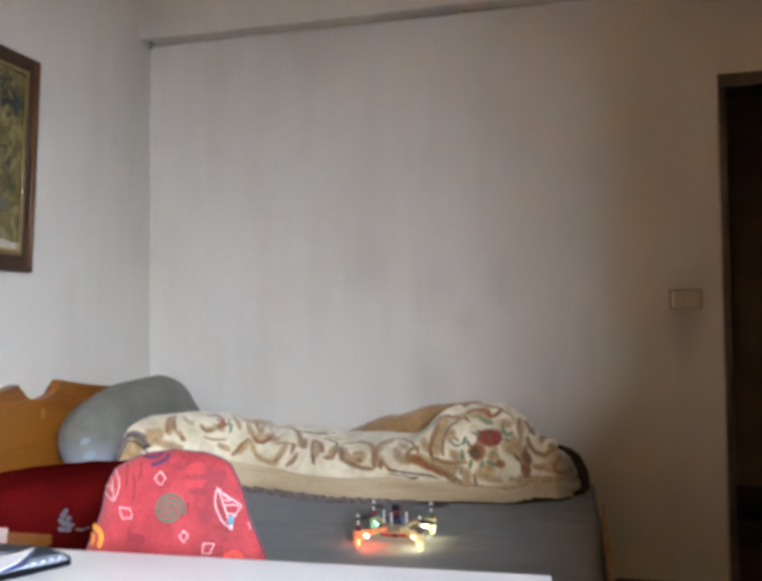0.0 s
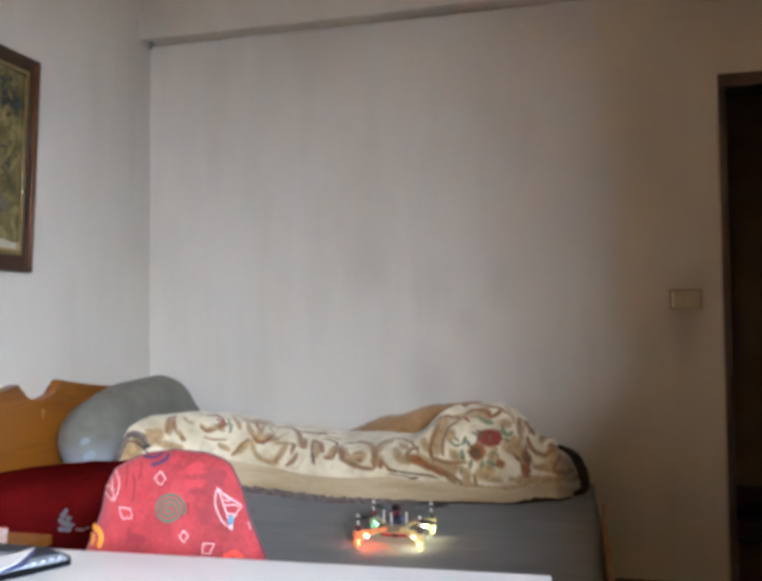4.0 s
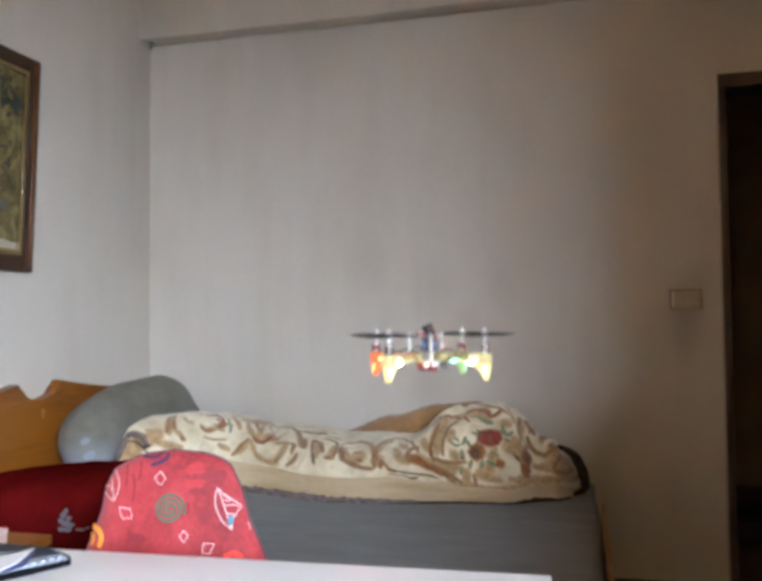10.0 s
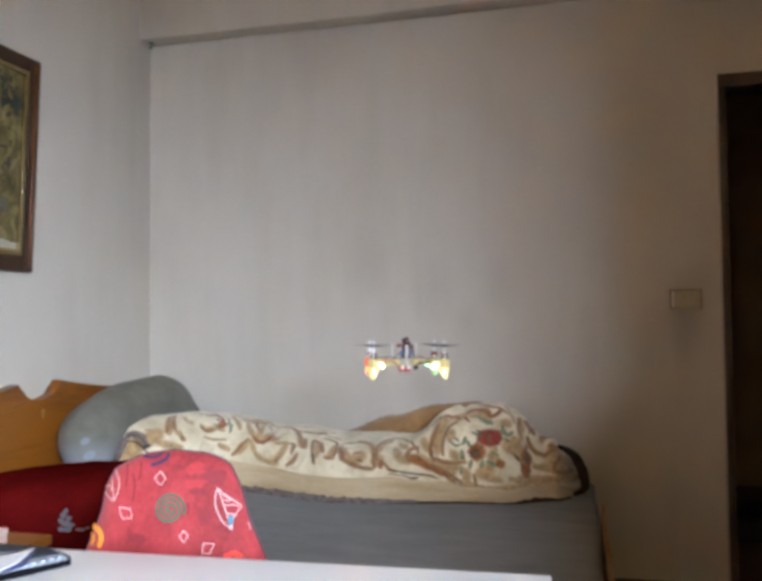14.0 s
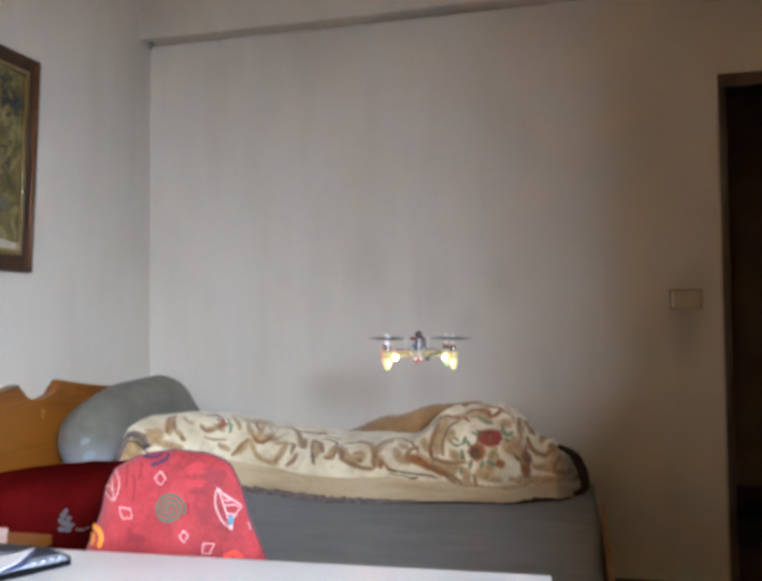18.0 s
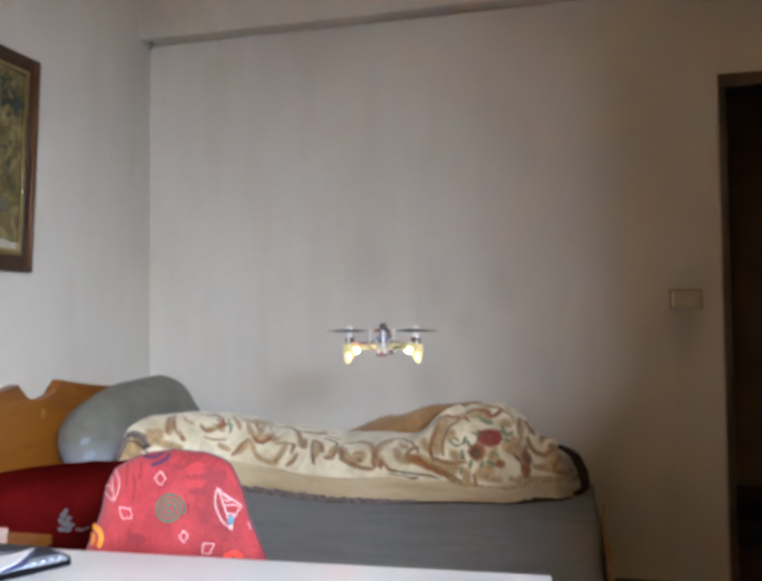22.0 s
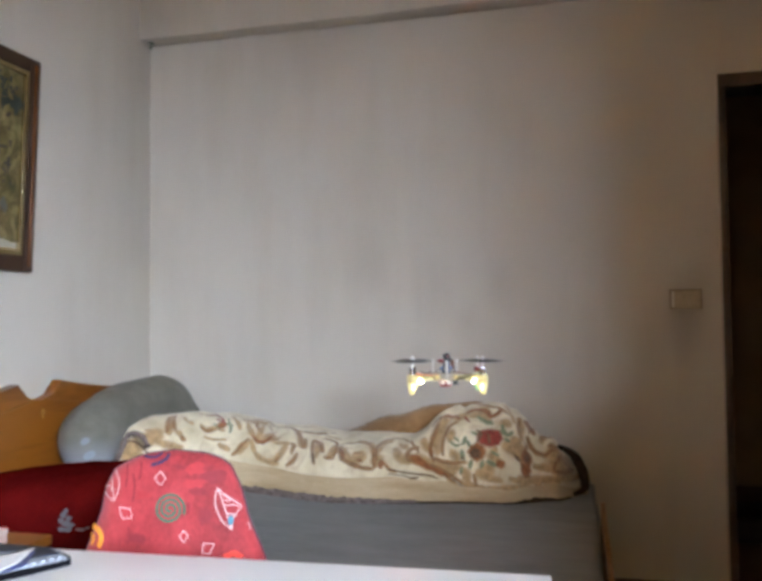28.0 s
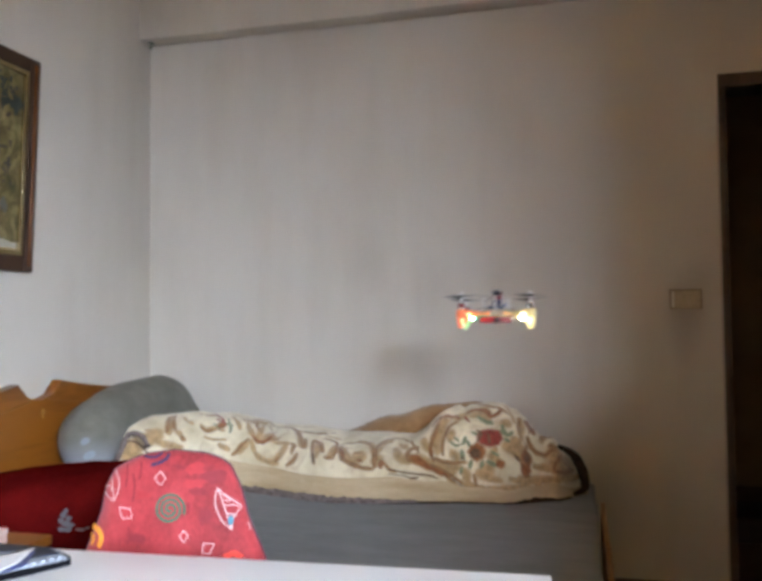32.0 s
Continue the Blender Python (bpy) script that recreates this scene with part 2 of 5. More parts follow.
def merge(*bms):
    out = bmesh.new()
    for b in bms:
        me = bpy.data.meshes.new("m")
        b.to_mesh(me)
        b.free()
        out.from_mesh(me)
        bpy.data.meshes.remove(me)
    return out


def rod(a, b, r0, r1=None, n=12):
    r1 = r0 if r1 is None else r1
    a, b = Vector(a), Vector(b)
    bm = bmesh.new()
    bmesh.ops.create_cone(bm, cap_ends=True, segments=n, radius1=r0, radius2=r1, depth=(b - a).length)
    q = (b - a).to_track_quat("Z", "Y").to_matrix().to_4x4()
    bmesh.ops.transform(bm, matrix=Matrix.Translation((a + b) / 2) @ q, verts=bm.verts)
    return bm


def tube(points, radius, n=8, wobble=0.0):
    """A closed-ended tube along points; radius may be a function of the place 0..1 along it."""
    bm = bmesh.new()
    pts = [Vector(p) for p in points]
    rings = []
    for i, p in enumerate(pts):
        d = (pts[min(i + 1, len(pts) - 1)] - pts[max(i - 1, 0)]).normalized()
        side = d.cross(Vector((0.13, 0.21, 0.97))).normalized()
        up = side.cross(d)
        r = radius(i / (len(pts) - 1)) if callable(radius) else radius
        ring = []
        for k in range(n):
            a = 2 * math.pi * k / n
            rr = r * (1 + wobble * noise.noise(p * 60 + Vector((k, 0, 0))))
            ring.append(bm.verts.new(p + side * math.cos(a) * rr + up * math.sin(a) * rr))
        rings.append(ring)
    for r0, r1 in zip(rings, rings[1:]):
        for k in range(n):
            bm.faces.new((r0[k], r0[(k + 1) % n], r1[(k + 1) % n], r1[k]))
    bm.faces.new(rings[0])
    bm.faces.new(rings[-1])
    return bm


def prism(outline, y0, y1, bevel=0.0, seg=2):
    """An outline in (a, b) drawn out from y0 to y1 as (a, y, b)."""
    bm = bmesh.new()
    lo = [bm.verts.new((a, y0, b)) for a, b in outline]
    hi = [bm.verts.new((a, y1, b)) for a, b in outline]
    n = len(outline)
    f0, f1 = bm.faces.new(lo), bm.faces.new(hi[::-1])
    for i in range(n):
        bm.faces.new((lo[i], lo[(i + 1) % n], hi[(i + 1) % n], hi[i]))
    if bevel:
        edges = [e for e in bm.edges if any(f in (f0, f1) for f in e.link_faces)]
        bmesh.ops.bevel(bm, geom=edges, offset=bevel, segments=seg, profile=0.6, affect="EDGES")
    bmesh.ops.triangulate(bm, faces=[f for f in bm.faces if len(f.verts) > 4])
    return bm


def prism_flat(outline, z0, z1):
    """An outline in (x, y) drawn up from z0 to z1."""
    bm = prism(outline, z0, z1)
    for v in bm.verts:
        v.co.y, v.co.z = v.co.z, v.co.y
    return bm


def smooth_line(x, table):
    """A soft curve through a few (x, value) pairs."""
    if x <= table[0][0]:
        return table[0][1]
    for (a, va), (b, vb) in zip(table, table[1:]):
        if x <= b:
            s = (x - a) / (b - a)
            return va + (vb - va) * s * s * (3 - 2 * s)
    return table[-1][1]


def curve_points(ctrl, n=8):
    """Catmull-Rom through control points of any dimension."""
    p = [np.array(c, float) for c in ctrl]
    if len(p) < 3:
        return [tuple(p[0] + (p[-1] - p[0]) * i / n) for i in range(n + 1)]
    p = [2 * p[0] - p[1]] + p + [2 * p[-1] - p[-2]]
    out = []
    for i in range(1, len(p) - 2):
        for k in range(n):
            s = k / n
            out.append(tuple(0.5 * (2 * p[i] + (p[i + 1] - p[i - 1]) * s + (2 * p[i - 1] - 5 * p[i] + 4 * p[i + 1] - p[i + 2]) * s * s
                                    + (3 * p[i] - p[i - 1] - 3 * p[i + 1] + p[i + 2]) * s ** 3)))
    out.append(tuple(p[-2]))
    return out


def ribbon(surface, ctrl, width, lift=0.0022, n=8, taper=True):
    """A printed stroke: a thin band that follows a surface (a function of two numbers) along control points."""
    bm = bmesh.new()
    pts = curve_points(ctrl, n)
    world = [surface(*p) for p in pts]
    left, right = [], []
    for i, p in enumerate(pts):
        e = 1e-3
        o = surface(*p)
        du, dv = surface(p[0] + e, p[1]) - o, surface(p[0], p[1] + e) - o
        nrm = du.cross(dv).normalized()
        if nrm.dot(MIDROOM - o) < 0:
            nrm = -nrm
        d = (world[min(i + 1, len(world) - 1)] - world[max(i - 1, 0)]).normalized()
        side = d.cross(nrm).normalized()
        s = i / max(1, len(pts) - 1)
        w = width / 2 * ((0.35 + 0.65 * math.sin(math.pi * (0.12 + 0.8 * s))) if taper else 1.0)
        left.append(bm.verts.new(o + side * w + nrm * lift))
        right.append(bm.verts.new(o - side * w + nrm * lift))
    for i in range(len(left) - 1):
        bm.faces.new((left[i], left[i + 1], right[i + 1], right[i]))
    return bm


MIDROOM = Vector((0.2, 0.2, 1.2))


def patch(surface, centre, ru, rv, lift=0.003, n=14, ragged=0.2, seed=0):
    """A printed blot on a surface: a ragged disc of radii ru, rv in the surface's numbers."""
    bm = bmesh.new()

    def lifted(u, v):
        e = 1e-3
        o = surface(u, v)
        nrm = (surface(u + e, v) - o).cross(surface(u, v + e) - o).normalized()
        if nrm.dot(MIDROOM - o) < 0:
            nrm = -nrm
        return bm.verts.new(o + nrm * lift)

    rings = []
    for k in (0.0, 0.5, 1.0):
        if k == 0:
            rings.append([lifted(*centre)])
            continue
        ring = []
        for i in range(n):
            a = 2 * math.pi * i / n
            w = k * (1 + ragged * noise.noise(Vector((math.cos(a) * 1.5 + seed, math.sin(a) * 1.5, seed * 0.7))))
            ring.append(lifted(centre[0] + ru * w * math.cos(a), centre[1] + rv * w * math.sin(a)))
        rings.append(ring)
    for i in range(n):
        bm.faces.new((rings[0][0], rings[1][i], rings[1][(i + 1) % n]))
        bm.faces.new((rings[1][i], rings[2][i], rings[2][(i + 1) % n], rings[1][(i + 1) % n]))
    return bm


# ---- the room ----
XL, XR, YN, YS, HC = -2.123, 1.50, 3.54, -4.2, 2.86
XW, YJ = -3.6, 1.1
DOOR0, DOOR1, DOORH = 0.600, 1.42, 2.085

structure("floor", box(XW - 0.15, 2.1, YS - 0.15, 6.2, -0.1, 0.0), M_FLOOR, "dark brown wooden floor", False)
structure("ceiling", box(XW - 0.15, XR + 0.15, YS - 0.15, YN + 0.15, HC, HC + 0.1), M_CEIL, "white painted ceiling", False)
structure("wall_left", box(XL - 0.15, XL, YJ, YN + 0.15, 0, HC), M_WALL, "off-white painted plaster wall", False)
# unseen recess, added so that the left side bounces less light
structure("wall_alcove", merge(box(XW - 0.15, XW, YS - 0.15, YJ + 0.15, 0, HC), box(XW, XL - 0.15, YJ, YJ + 0.15, 0, HC)), M_TAN, "tan painted wall", False)
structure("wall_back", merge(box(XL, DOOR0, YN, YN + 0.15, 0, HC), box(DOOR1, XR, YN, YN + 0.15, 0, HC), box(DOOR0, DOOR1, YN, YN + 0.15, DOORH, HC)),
          M_WALL, "off-white painted plaster wall with painted-in light streaks, faint dark marks and a doorway", False)
structure("wall_rear", box(XW, XR, YS - 0.15, YS, 0, HC), M_TAN, "tan painted wall", False)
WY0, WY1, WZ0, WZ1, WT = -2.80, -1.00, 1.00, 2.30, 0.22
structure("wall_right", merge(box(XR, XR + WT, YS - 0.15, WY0, 0, HC), box(XR, XR + WT, WY1, YN + 0.15, 0, HC),
                              box(XR, XR + WT, WY0, WY1, 0, WZ0), box(XR, XR + WT, WY0, WY1, WZ1, HC)), M_WALL, "white painted wall with a window opening", False)
# unseen half-height wall, added to block low light on the right
structure("wall_low", box(0.63, 0.73, -0.2, 2.3, 0, 1.135, 0.01), M_TAN, "low tan painted half-height wall")
# unseen pier, added to cut the window's light towards the right
structure("wall_pier", box(1.09, XR, -0.15, 0.40, 0, HC), M_TAN, "unseen tan pier added beside the window to shade the right side", False)
structure("ceiling_beam", box(XL, XR, YN - 0.104, YN, 2.527, HC, 0.006), M_WALL, "white plastered beam along the top of the wall")

hook = thing("wall_hook", (-2.085, 3.485, 2.527), "small grey-green plastic hook under the plaster beam", "hook")
M_HOOK = plain("grey_green_plastic", (0.20, 0.23, 0.18), 0.5)
part("base", box(-2.096, -2.074, 3.470, 3.500, 2.520, 2.5275, 0.002), M_HOOK, hook)
part("stem", tube([(-2.085, 3.485, 2.521), (-2.085, 3.485, 2.500), (-2.085, 3.476, 2.493), (-2.085, 3.468, 2.499)], 0.004, 8), M_HOOK, hook)

# window in the side wall
win = tagged(thing("window_1", (XR + 0.07, (WY0 + WY1) / 2, WZ0), "white framed window with two glass panes", "window"), kind="structure")
for y in (WY0 + 0.025, (WY0 + WY1) / 2, WY1 - 0.025):
    part("window_frame", box(XR + 0.15, XR + 0.20, y - 0.025, y + 0.025, WZ0, WZ1, 0.004), M_WHITE, win)
for z in (WZ0 + 0.025, WZ1 - 0.025):
    part("window_frame", box(XR + 0.152, XR + 0.198, WY0 + 0.05, WY1 - 0.05, z - 0.025, z + 0.025, 0.004), M_WHITE, win)
glass, gt, gb = material("window_glass", 0.02)
gb.inputs["Transmission Weight"].default_value = 1.0
for y in (WY0 + 0.05, (WY0 + WY1) / 2 + 0.025):
    pane = part("pane", box(XR + 0.172, XR + 0.178, y, y + 0.825, WZ0 + 0.05, WZ1 - 0.05), glass, win)
    pane.visible_shadow = False

# doorway: a wooden frame, open to a dark hall
door = tagged(thing("door_1", (DOOR0, YN, 0), "open doorway with a brown wooden frame", "doorway"), kind="structure")
part("jamb", box(DOOR0 - 0.033, DOOR0 - 0.002, YN - 0.022, YN + 0.17, 0, DOORH - 0.0, 0.006), M_DOORFRAME, door)
part("stop_bead", box(DOOR0 - 0.002, DOOR0 + 0.010, YN + 0.05, YN + 0.09, 0, DOORH - 0.0, 0.003), M_DOORFRAME, door)
# thin pale strip along the frame's outer edge
part("architrave_edge", box(DOOR0 - 0.038, DOOR0 - 0.033, YN - 0.026, YN - 0.002, 0, DOORH + 0.055, 0.002), plain("pale_edge_strip", (0.50, 0.43, 0.36), 0.5), door, "pale strip on the outer edge of the frame")
part("jamb", box(DOOR1 - 0.028, DOOR1 + 0.035, YN - 0.022, YN + 0.17, 0, DOORH - 0.0, 0.006), M_DOORFRAME, door)
part("head", box(DOOR0 - 0.035, DOOR1 + 0.035, YN - 0.024, YN + 0.172, DOORH, DOORH + 0.055, 0.006), M_DOORFRAME, door)
for side, piece in (("west", (0.25, 0.4, YN + 0.15, 6.2)), ("east", (1.9, 2.05, YN + 0.15, 6.2)), ("north", (0.4, 1.9, 5.6, 5.75)), ("south", (XR + WT, 1.9, YN + 0.15, YN + 0.3))):
    structure("wall_hall_" + side, box(*piece, 0, 2.86), M_HALL, "brown unlit hall wall beyond the doorway", False)
structure("ceiling_hall", box(0.25, 2.05, YN + 0.15, 6.2, 2.86, 2.96), M_HALL, "unlit hall ceiling", False)
# black block low in the doorway
cab = thing("low_block", (1.0, 4.35, 0), "low black block on the hall floor", "box")
part("body", box(0.70, 1.3, 4.2, 4.6, 0.0, 0.095, 0.006), M_BLACK, cab)
part("lid", box(0.695, 1.305, 4.195, 4.605, 0.095, 0.120, 0.005), M_BLACK, cab)

# light switch
sw = thing("light_switch", (0.422, YN, 1.19), "cream plastic double light switch on the wall", "light switch")
part("plate", box(0.363, 0.481, YN - 0.022, YN + 0.001, 1.155, 1.228, 0.005, 3), M_CREAM, sw)
part("rim", box(0.357, 0.487, YN - 0.012, YN + 0.001, 1.149, 1.234, 0.004, 3), M_CREAM_RIM, sw, "browned back rim")
part("side_cover", box(0.364, 0.374, YN - 0.027, YN - 0.020, 1.158, 1.225, 0.002, 2), M_WHITE, sw, "paler end strip")
for x in (0.404, 0.446):
    part("rocker", box(x - 0.018, x + 0.018, YN - 0.028, YN - 0.021, 1.172, 1.212, 0.003, 2), M_CREAM, sw)


# ---- picture on the side wall: its top leans a little into the room ----
def framed_picture():
    w, h, d = 0.62, 0.832, 0.03
    pic = thing("framed_picture", (XL, 2.625 - w / 2, 1.318), "landscape painting in a dark red wooden frame with a gilt slip", "picture")
    lean = Matrix.Translation((XL + 0.002, 2.625, 1.318)) @ pose(0, 0, 0, 0, 2.4, 0)

    def put(name, y0, y1, z0, z1, x0, x1, mat, bevel=0.0, label=""):
        return part(name, box(x0, x1, y0, y1, z0, z1, bevel, 3, lean), mat, pic, label)

    m = 0.052
    put("stile", -m, 0, 0, h, 0, d, M_FRAME, 0.006)
    put("stile", -w, -w + m, 0, h, 0, d, M_FRAME, 0.006)
    put("rail", -w + m, -m, 0, m + 0.01, 0.001, d - 0.001, M_FRAME, 0.006)
    put("rail", -w + m, -m, h - m, h, 0.001, d - 0.001, M_FRAME, 0.006)
    shine = wood("red_brown_polished_wood", (0.060, 0.020, 0.005), (0.13, 0.046, 0.011), 0.25, "Z", 9.0)
    put("bead", -0.036, -0.018, 0.02, h - 0.02, d - 0.006, d + 0.006, shine, 0.005, "polished red-brown bead")
    put("bead", -m - 0.002, -m + 0.009, m, h - m, d - 0.004, d + 0.004, M_FRAME, 0.003)
    g = 0.018
    put("slip", -m - g, -m, m + 0.01, h - m, 0.004, d - 0.008, M_GOLD, 0.003)
    put("slip", -w + m, -w + m + g, m + 0.01, h - m, 0.004, d - 0.008, M_GOLD, 0.003)
    put("slip", -w + m + g, -m - g, m + 0.01, m + 0.01 + g, 0.004, d - 0.009, M_GOLD, 0.003)
    put("slip", -w + m + g, -m - g, h - m - g, h - m, 0.004, d - 0.009, M_GOLD, 0.003)
    for y0, y1, z0, z1 in ((-m - g - 0.006, -m - g, m + 0.01 + g, h - m - g), (-w + m + g, -m - g - 0.006, m + 0.01 + g, m + 0.016 + g)):
        put("gilt_bead", y0, y1, z0, z1, 0.006, d - 0.004, plain("bright_gilt", (0.80, 0.70, 0.46), 0.13, 1.0), 0.002, "bright gilt bead")
    paint, t, b = material("painted_landscape", 0.6, 0.0, 0.15)
    co = t.nodes.new("ShaderNodeTexCoord")
    mp = t.nodes.new("ShaderNodeMapping")
    mp.inputs["Scale"].default_value = (1, 1, 0.8)
    t.links.new(co.outputs["Object"], mp.inputs[0])
    n1 = node(t, "ShaderNodeTexNoise", Scale=9.0, Detail=8.0, Roughness=0.7, Distortion=0.8)
    n2 = node(t, "ShaderNodeTexNoise", Scale=30.0, Detail=5.0, Roughness=0.7)
    for k in (n1, n2):
        t.links.new(mp.outputs[0], k.inputs["Vector"])
    c1 = ramp(t, n1.outputs[0], [(0.34, (0.018, 0.022, 0.014)), (0.43, (0.10, 0.080, 0.034)), (0.56, (0.21, 0.168, 0.078)), (0.74, (0.33, 0.27, 0.145))])
    c2 = ramp(t, n2.outputs[0], [(0.35, (0.55, 0.6, 0.5)), (0.6, (1, 1, 1))])
    mix = t.nodes.new("ShaderNodeMix")
    mix.data_type, mix.blend_type = "RGBA", "MULTIPLY"
    mix.inputs[0].default_value = 1.0
    t.links.new(c1, mix.inputs[6])
    t.links.new(c2, mix.inputs[7])
    t.links.new(mix.outputs[2], b.inputs["Base Color"])
    spot = {"teal": plain("dark_teal_paint", (0.009, 0.021, 0.021), 0.5), "umber": plain("umber_paint", (0.022, 0.012, 0.009), 0.5), "pale": plain("pale_grey_paint", (0.42, 0.39, 0.33), 0.5), "grey": plain("grey_paint", (0.075, 0.08, 0.072), 0.5)}

    def daub(kind, y, z, ry, rz, seed):
        part("daub", patch(lambda a, c: lean @ Vector((0.0105, a, c)), (y, z), ry, rz, 0.001, 18, 0.7, seed), spot[kind], canvas)

    canvas = put("canvas", -w + m + 0.004, -m - 0.004, m + 0.012, h - m - 0.004, 0.003, 0.010, paint)
    rng = random.Random(5)
    clumps = [("teal", -0.088 - 0.10 * rng.random(), rng.gauss(0.642, 0.020), 0.004 + 0.009 * rng.random(), 0.005 + 0.010 * rng.random()) for _ in range(36)]
    clumps += [("teal", -0.11 - 0.09 * rng.random(), rng.gauss(0.715, 0.022), 0.003 + 0.006 * rng.random(), 0.005 + 0.010 * rng.random()) for _ in range(14)]
    clumps += [("umber", -0.138, 0.405, 0.010, 0.026), ("umber", -0.140, 0.402, 0.024, 0.008), ("umber", -0.17, 0.465, 0.03, 0.005)]
    clumps += [("grey", -0.13 - 0.07 * rng.random(), rng.gauss(0.245, 0.015), 0.008 + 0.014 * rng.random(), 0.006 + 0.010 * rng.random()) for _ in range(9)]
    clumps += [("umber", -0.12 - 0.08 * rng.random(), 0.30 + 0.30 * rng.random(), 0.003 + 0.006 * rng.random(), 0.003 + 0.010 * rng.random()) for _ in range(12)]
    clumps += [("pale", -0.10 - 0.05 * i, 0.098 + 0.004 * (i % 2), 0.034, 0.014) for i in range(3)]
    for k, row in enumerate(clumps):
        daub(*row, k)
    return pic


framed_picture()

# ---- the bed ----
BX0, BX1, BY0, BY1, TOP = -2.03, 0.038, 1.87, 3.44, 0.430
bed = thing("bed", ((BX0 + BX1) / 2, (BY0 + BY1) / 2, 0), "double bed with an orange varnished wooden frame", "bed")
HBY = 2.645


def headboard_top(y):
    a = abs(y - HBY)
    if a < 0.115:
        return 0.818 + 0.072 * (1 - math.sqrt(max(0.0, 1 - (a / 0.116) ** 2)))
    return 0.890 - 0.10 * ((a - 0.115) / 0.7) ** 0.8


outline = [(1.82, 0.06)] + [(1.82 + i * (3.47 - 1.82) / 120, headboard_top(1.82 + i * (3.47 - 1.82) / 120)) for i in range(121)] + [(3.47, 0.06)]
hb = prism(outline, 0.0, 0.045, 0.006)
bmesh.ops.transform(hb, matrix=Matrix.Translation((-2.112, 0, 0)) @ Matrix(((0, 1, 0, 0), (1, 0, 0, 0), (0, 0, 1, 0), (0, 0, 0, 1))), verts=hb.verts)
board = part("headboard", hb, M_ORANGE, bed)
groove = [(-2.066, y, headboard_top(HBY + 0.115 + abs(y - HBY)) - 0.062) for y in np.linspace(1.86, 3.43, 60)]
part("groove_line", tube(groove, 0.0028, 6), wood("dark_groove", (0.16, 0.05, 0.01), (0.22, 0.08, 0.02), 0.4), board)
part("inlay", tube([(-2.066, HBY + 0.012, 0.78), (-2.066, HBY + 0.02, 0.765), (-2.066, HBY + 0.012, 0.745), (-2.066, HBY + 0.002, 0.765), (-2.066, HBY + 0.012, 0.78)], 0.0025, 6),
     plain("pale_inlay", (0.48, 0.28, 0.10), 0.4), board, "pale drop-shaped inlay")
# brighter copy of the bed's wood, with the footboard's missing light painted in
M_BEDEND = wood("brightened_orange_wood", (0.30, 0.115, 0.022), (0.46, 0.19, 0.045), 0.4, "Z", 6.0)
part("footboard", box(0.054, 0.074, 1.83, 3.40, 0.05, 0.350, 0.004), M_BEDEND, bed)
part("side_rail", box(BX0 - 0.03, 0.046, 1.83, 1.858, 0.12, 0.30, 0.005), M_ORANGE, bed)
part("side_rail", box(BX0 - 0.03, 0.046, 3.445, 3.47, 0.12, 0.30, 0.005), M_ORANGE, bed)
for x, y in ((-2.0, 1.9), (-2.0, 3.4), (0.0, 1.9), (0.0, 3.4)):
    part("leg", box(x - 0.03, x + 0.03, y - 0.03, y + 0.03, 0, 0.14, 0.004), M_ORANGE, bed)
part("slat_base", box(BX0, 0.044, 1.86, 3.44, 0.14, 0.20), M_ORANGE, bed)


def mattress_mesh():
    """A sheet-covered mattress: soft edges, slight sag and wrinkles."""
    bm = box(BX0, BX1, BY0, BY1, 0.20, TOP, 0.034, 5)
    bmesh.ops.subdivide_edges(bm, edges=[e for e in bm.edges if e.calc_length() > 0.3], cuts=40, use_grid_fill=True)
    for v in bm.verts:
        p = v.co
        ripple = 0.004 * noise.noise(Vector((p.x * 3, p.y * 6, p.z * 4))) + 0.002 * noise.noise(Vector((p.x * 9 + p.y * 14, p.y * 11, p.z * 20)))
        if p.z > TOP - 0.05:
            p.z += ripple - 0.002
        if p.x > BX1 - 0.05:
            p.x += 0.010 * noise.noise(Vector((1.3, p.y * 5, p.z * 9)))
    return bm


mat_thing = thing("mattress", ((BX0 + BX1) / 2, (BY0 + BY1) / 2, 0.20), "thick mattress under a plain grey bed sheet", "mattress")
part("sheet_cover", mattress_mesh(), M_SHEET, mat_thing)
bm = bmesh.new()
rows = []
for i in range(161):
    y = BY0 + 0.03 + (BY1 - BY0 - 0.06) * i / 160
    rows.append([bm.verts.new((BX1 + 0.003 + 0.004 * k / 8 + 0.006 * (k / 8) * math.sin(y * 70 + 2 * noise.noise(Vector((y * 6, 0, 0)))), y, TOP - 0.045 - 0.18 * k / 8)) for k in range(9)])
for r0, r1 in zip(rows, rows[1:]):
    for k in range(8):
        bm.faces.new((r0[k], r1[k], r1[k + 1], r0[k + 1]))
bmesh.ops.solidify(bm, geom=bm.faces[:], thickness=0.002)
part("hanging_edge", bm, M_SHEET, mat_thing, "gathered hanging edge of the sheet")


# ---- the bunched blanket ----
def band(x):
    """Where the tan border ends, from the foot (0) to the crest (0.5)."""
    return smooth_line(x, BAND)


BAND = [(-1.752, 0.106), (-1.517, 0.141), (-1.358, 0.119), (-1.221, 0.113), (-1.084, 0.103), (-0.915, 0.105), (-0.727, 0.114), (-0.544, 0.057), (-0.437, 0.036), (-0.293, 0.034), (-0.190, 0.056), (-0.085, 0.085), (-0.023, 0.089)]


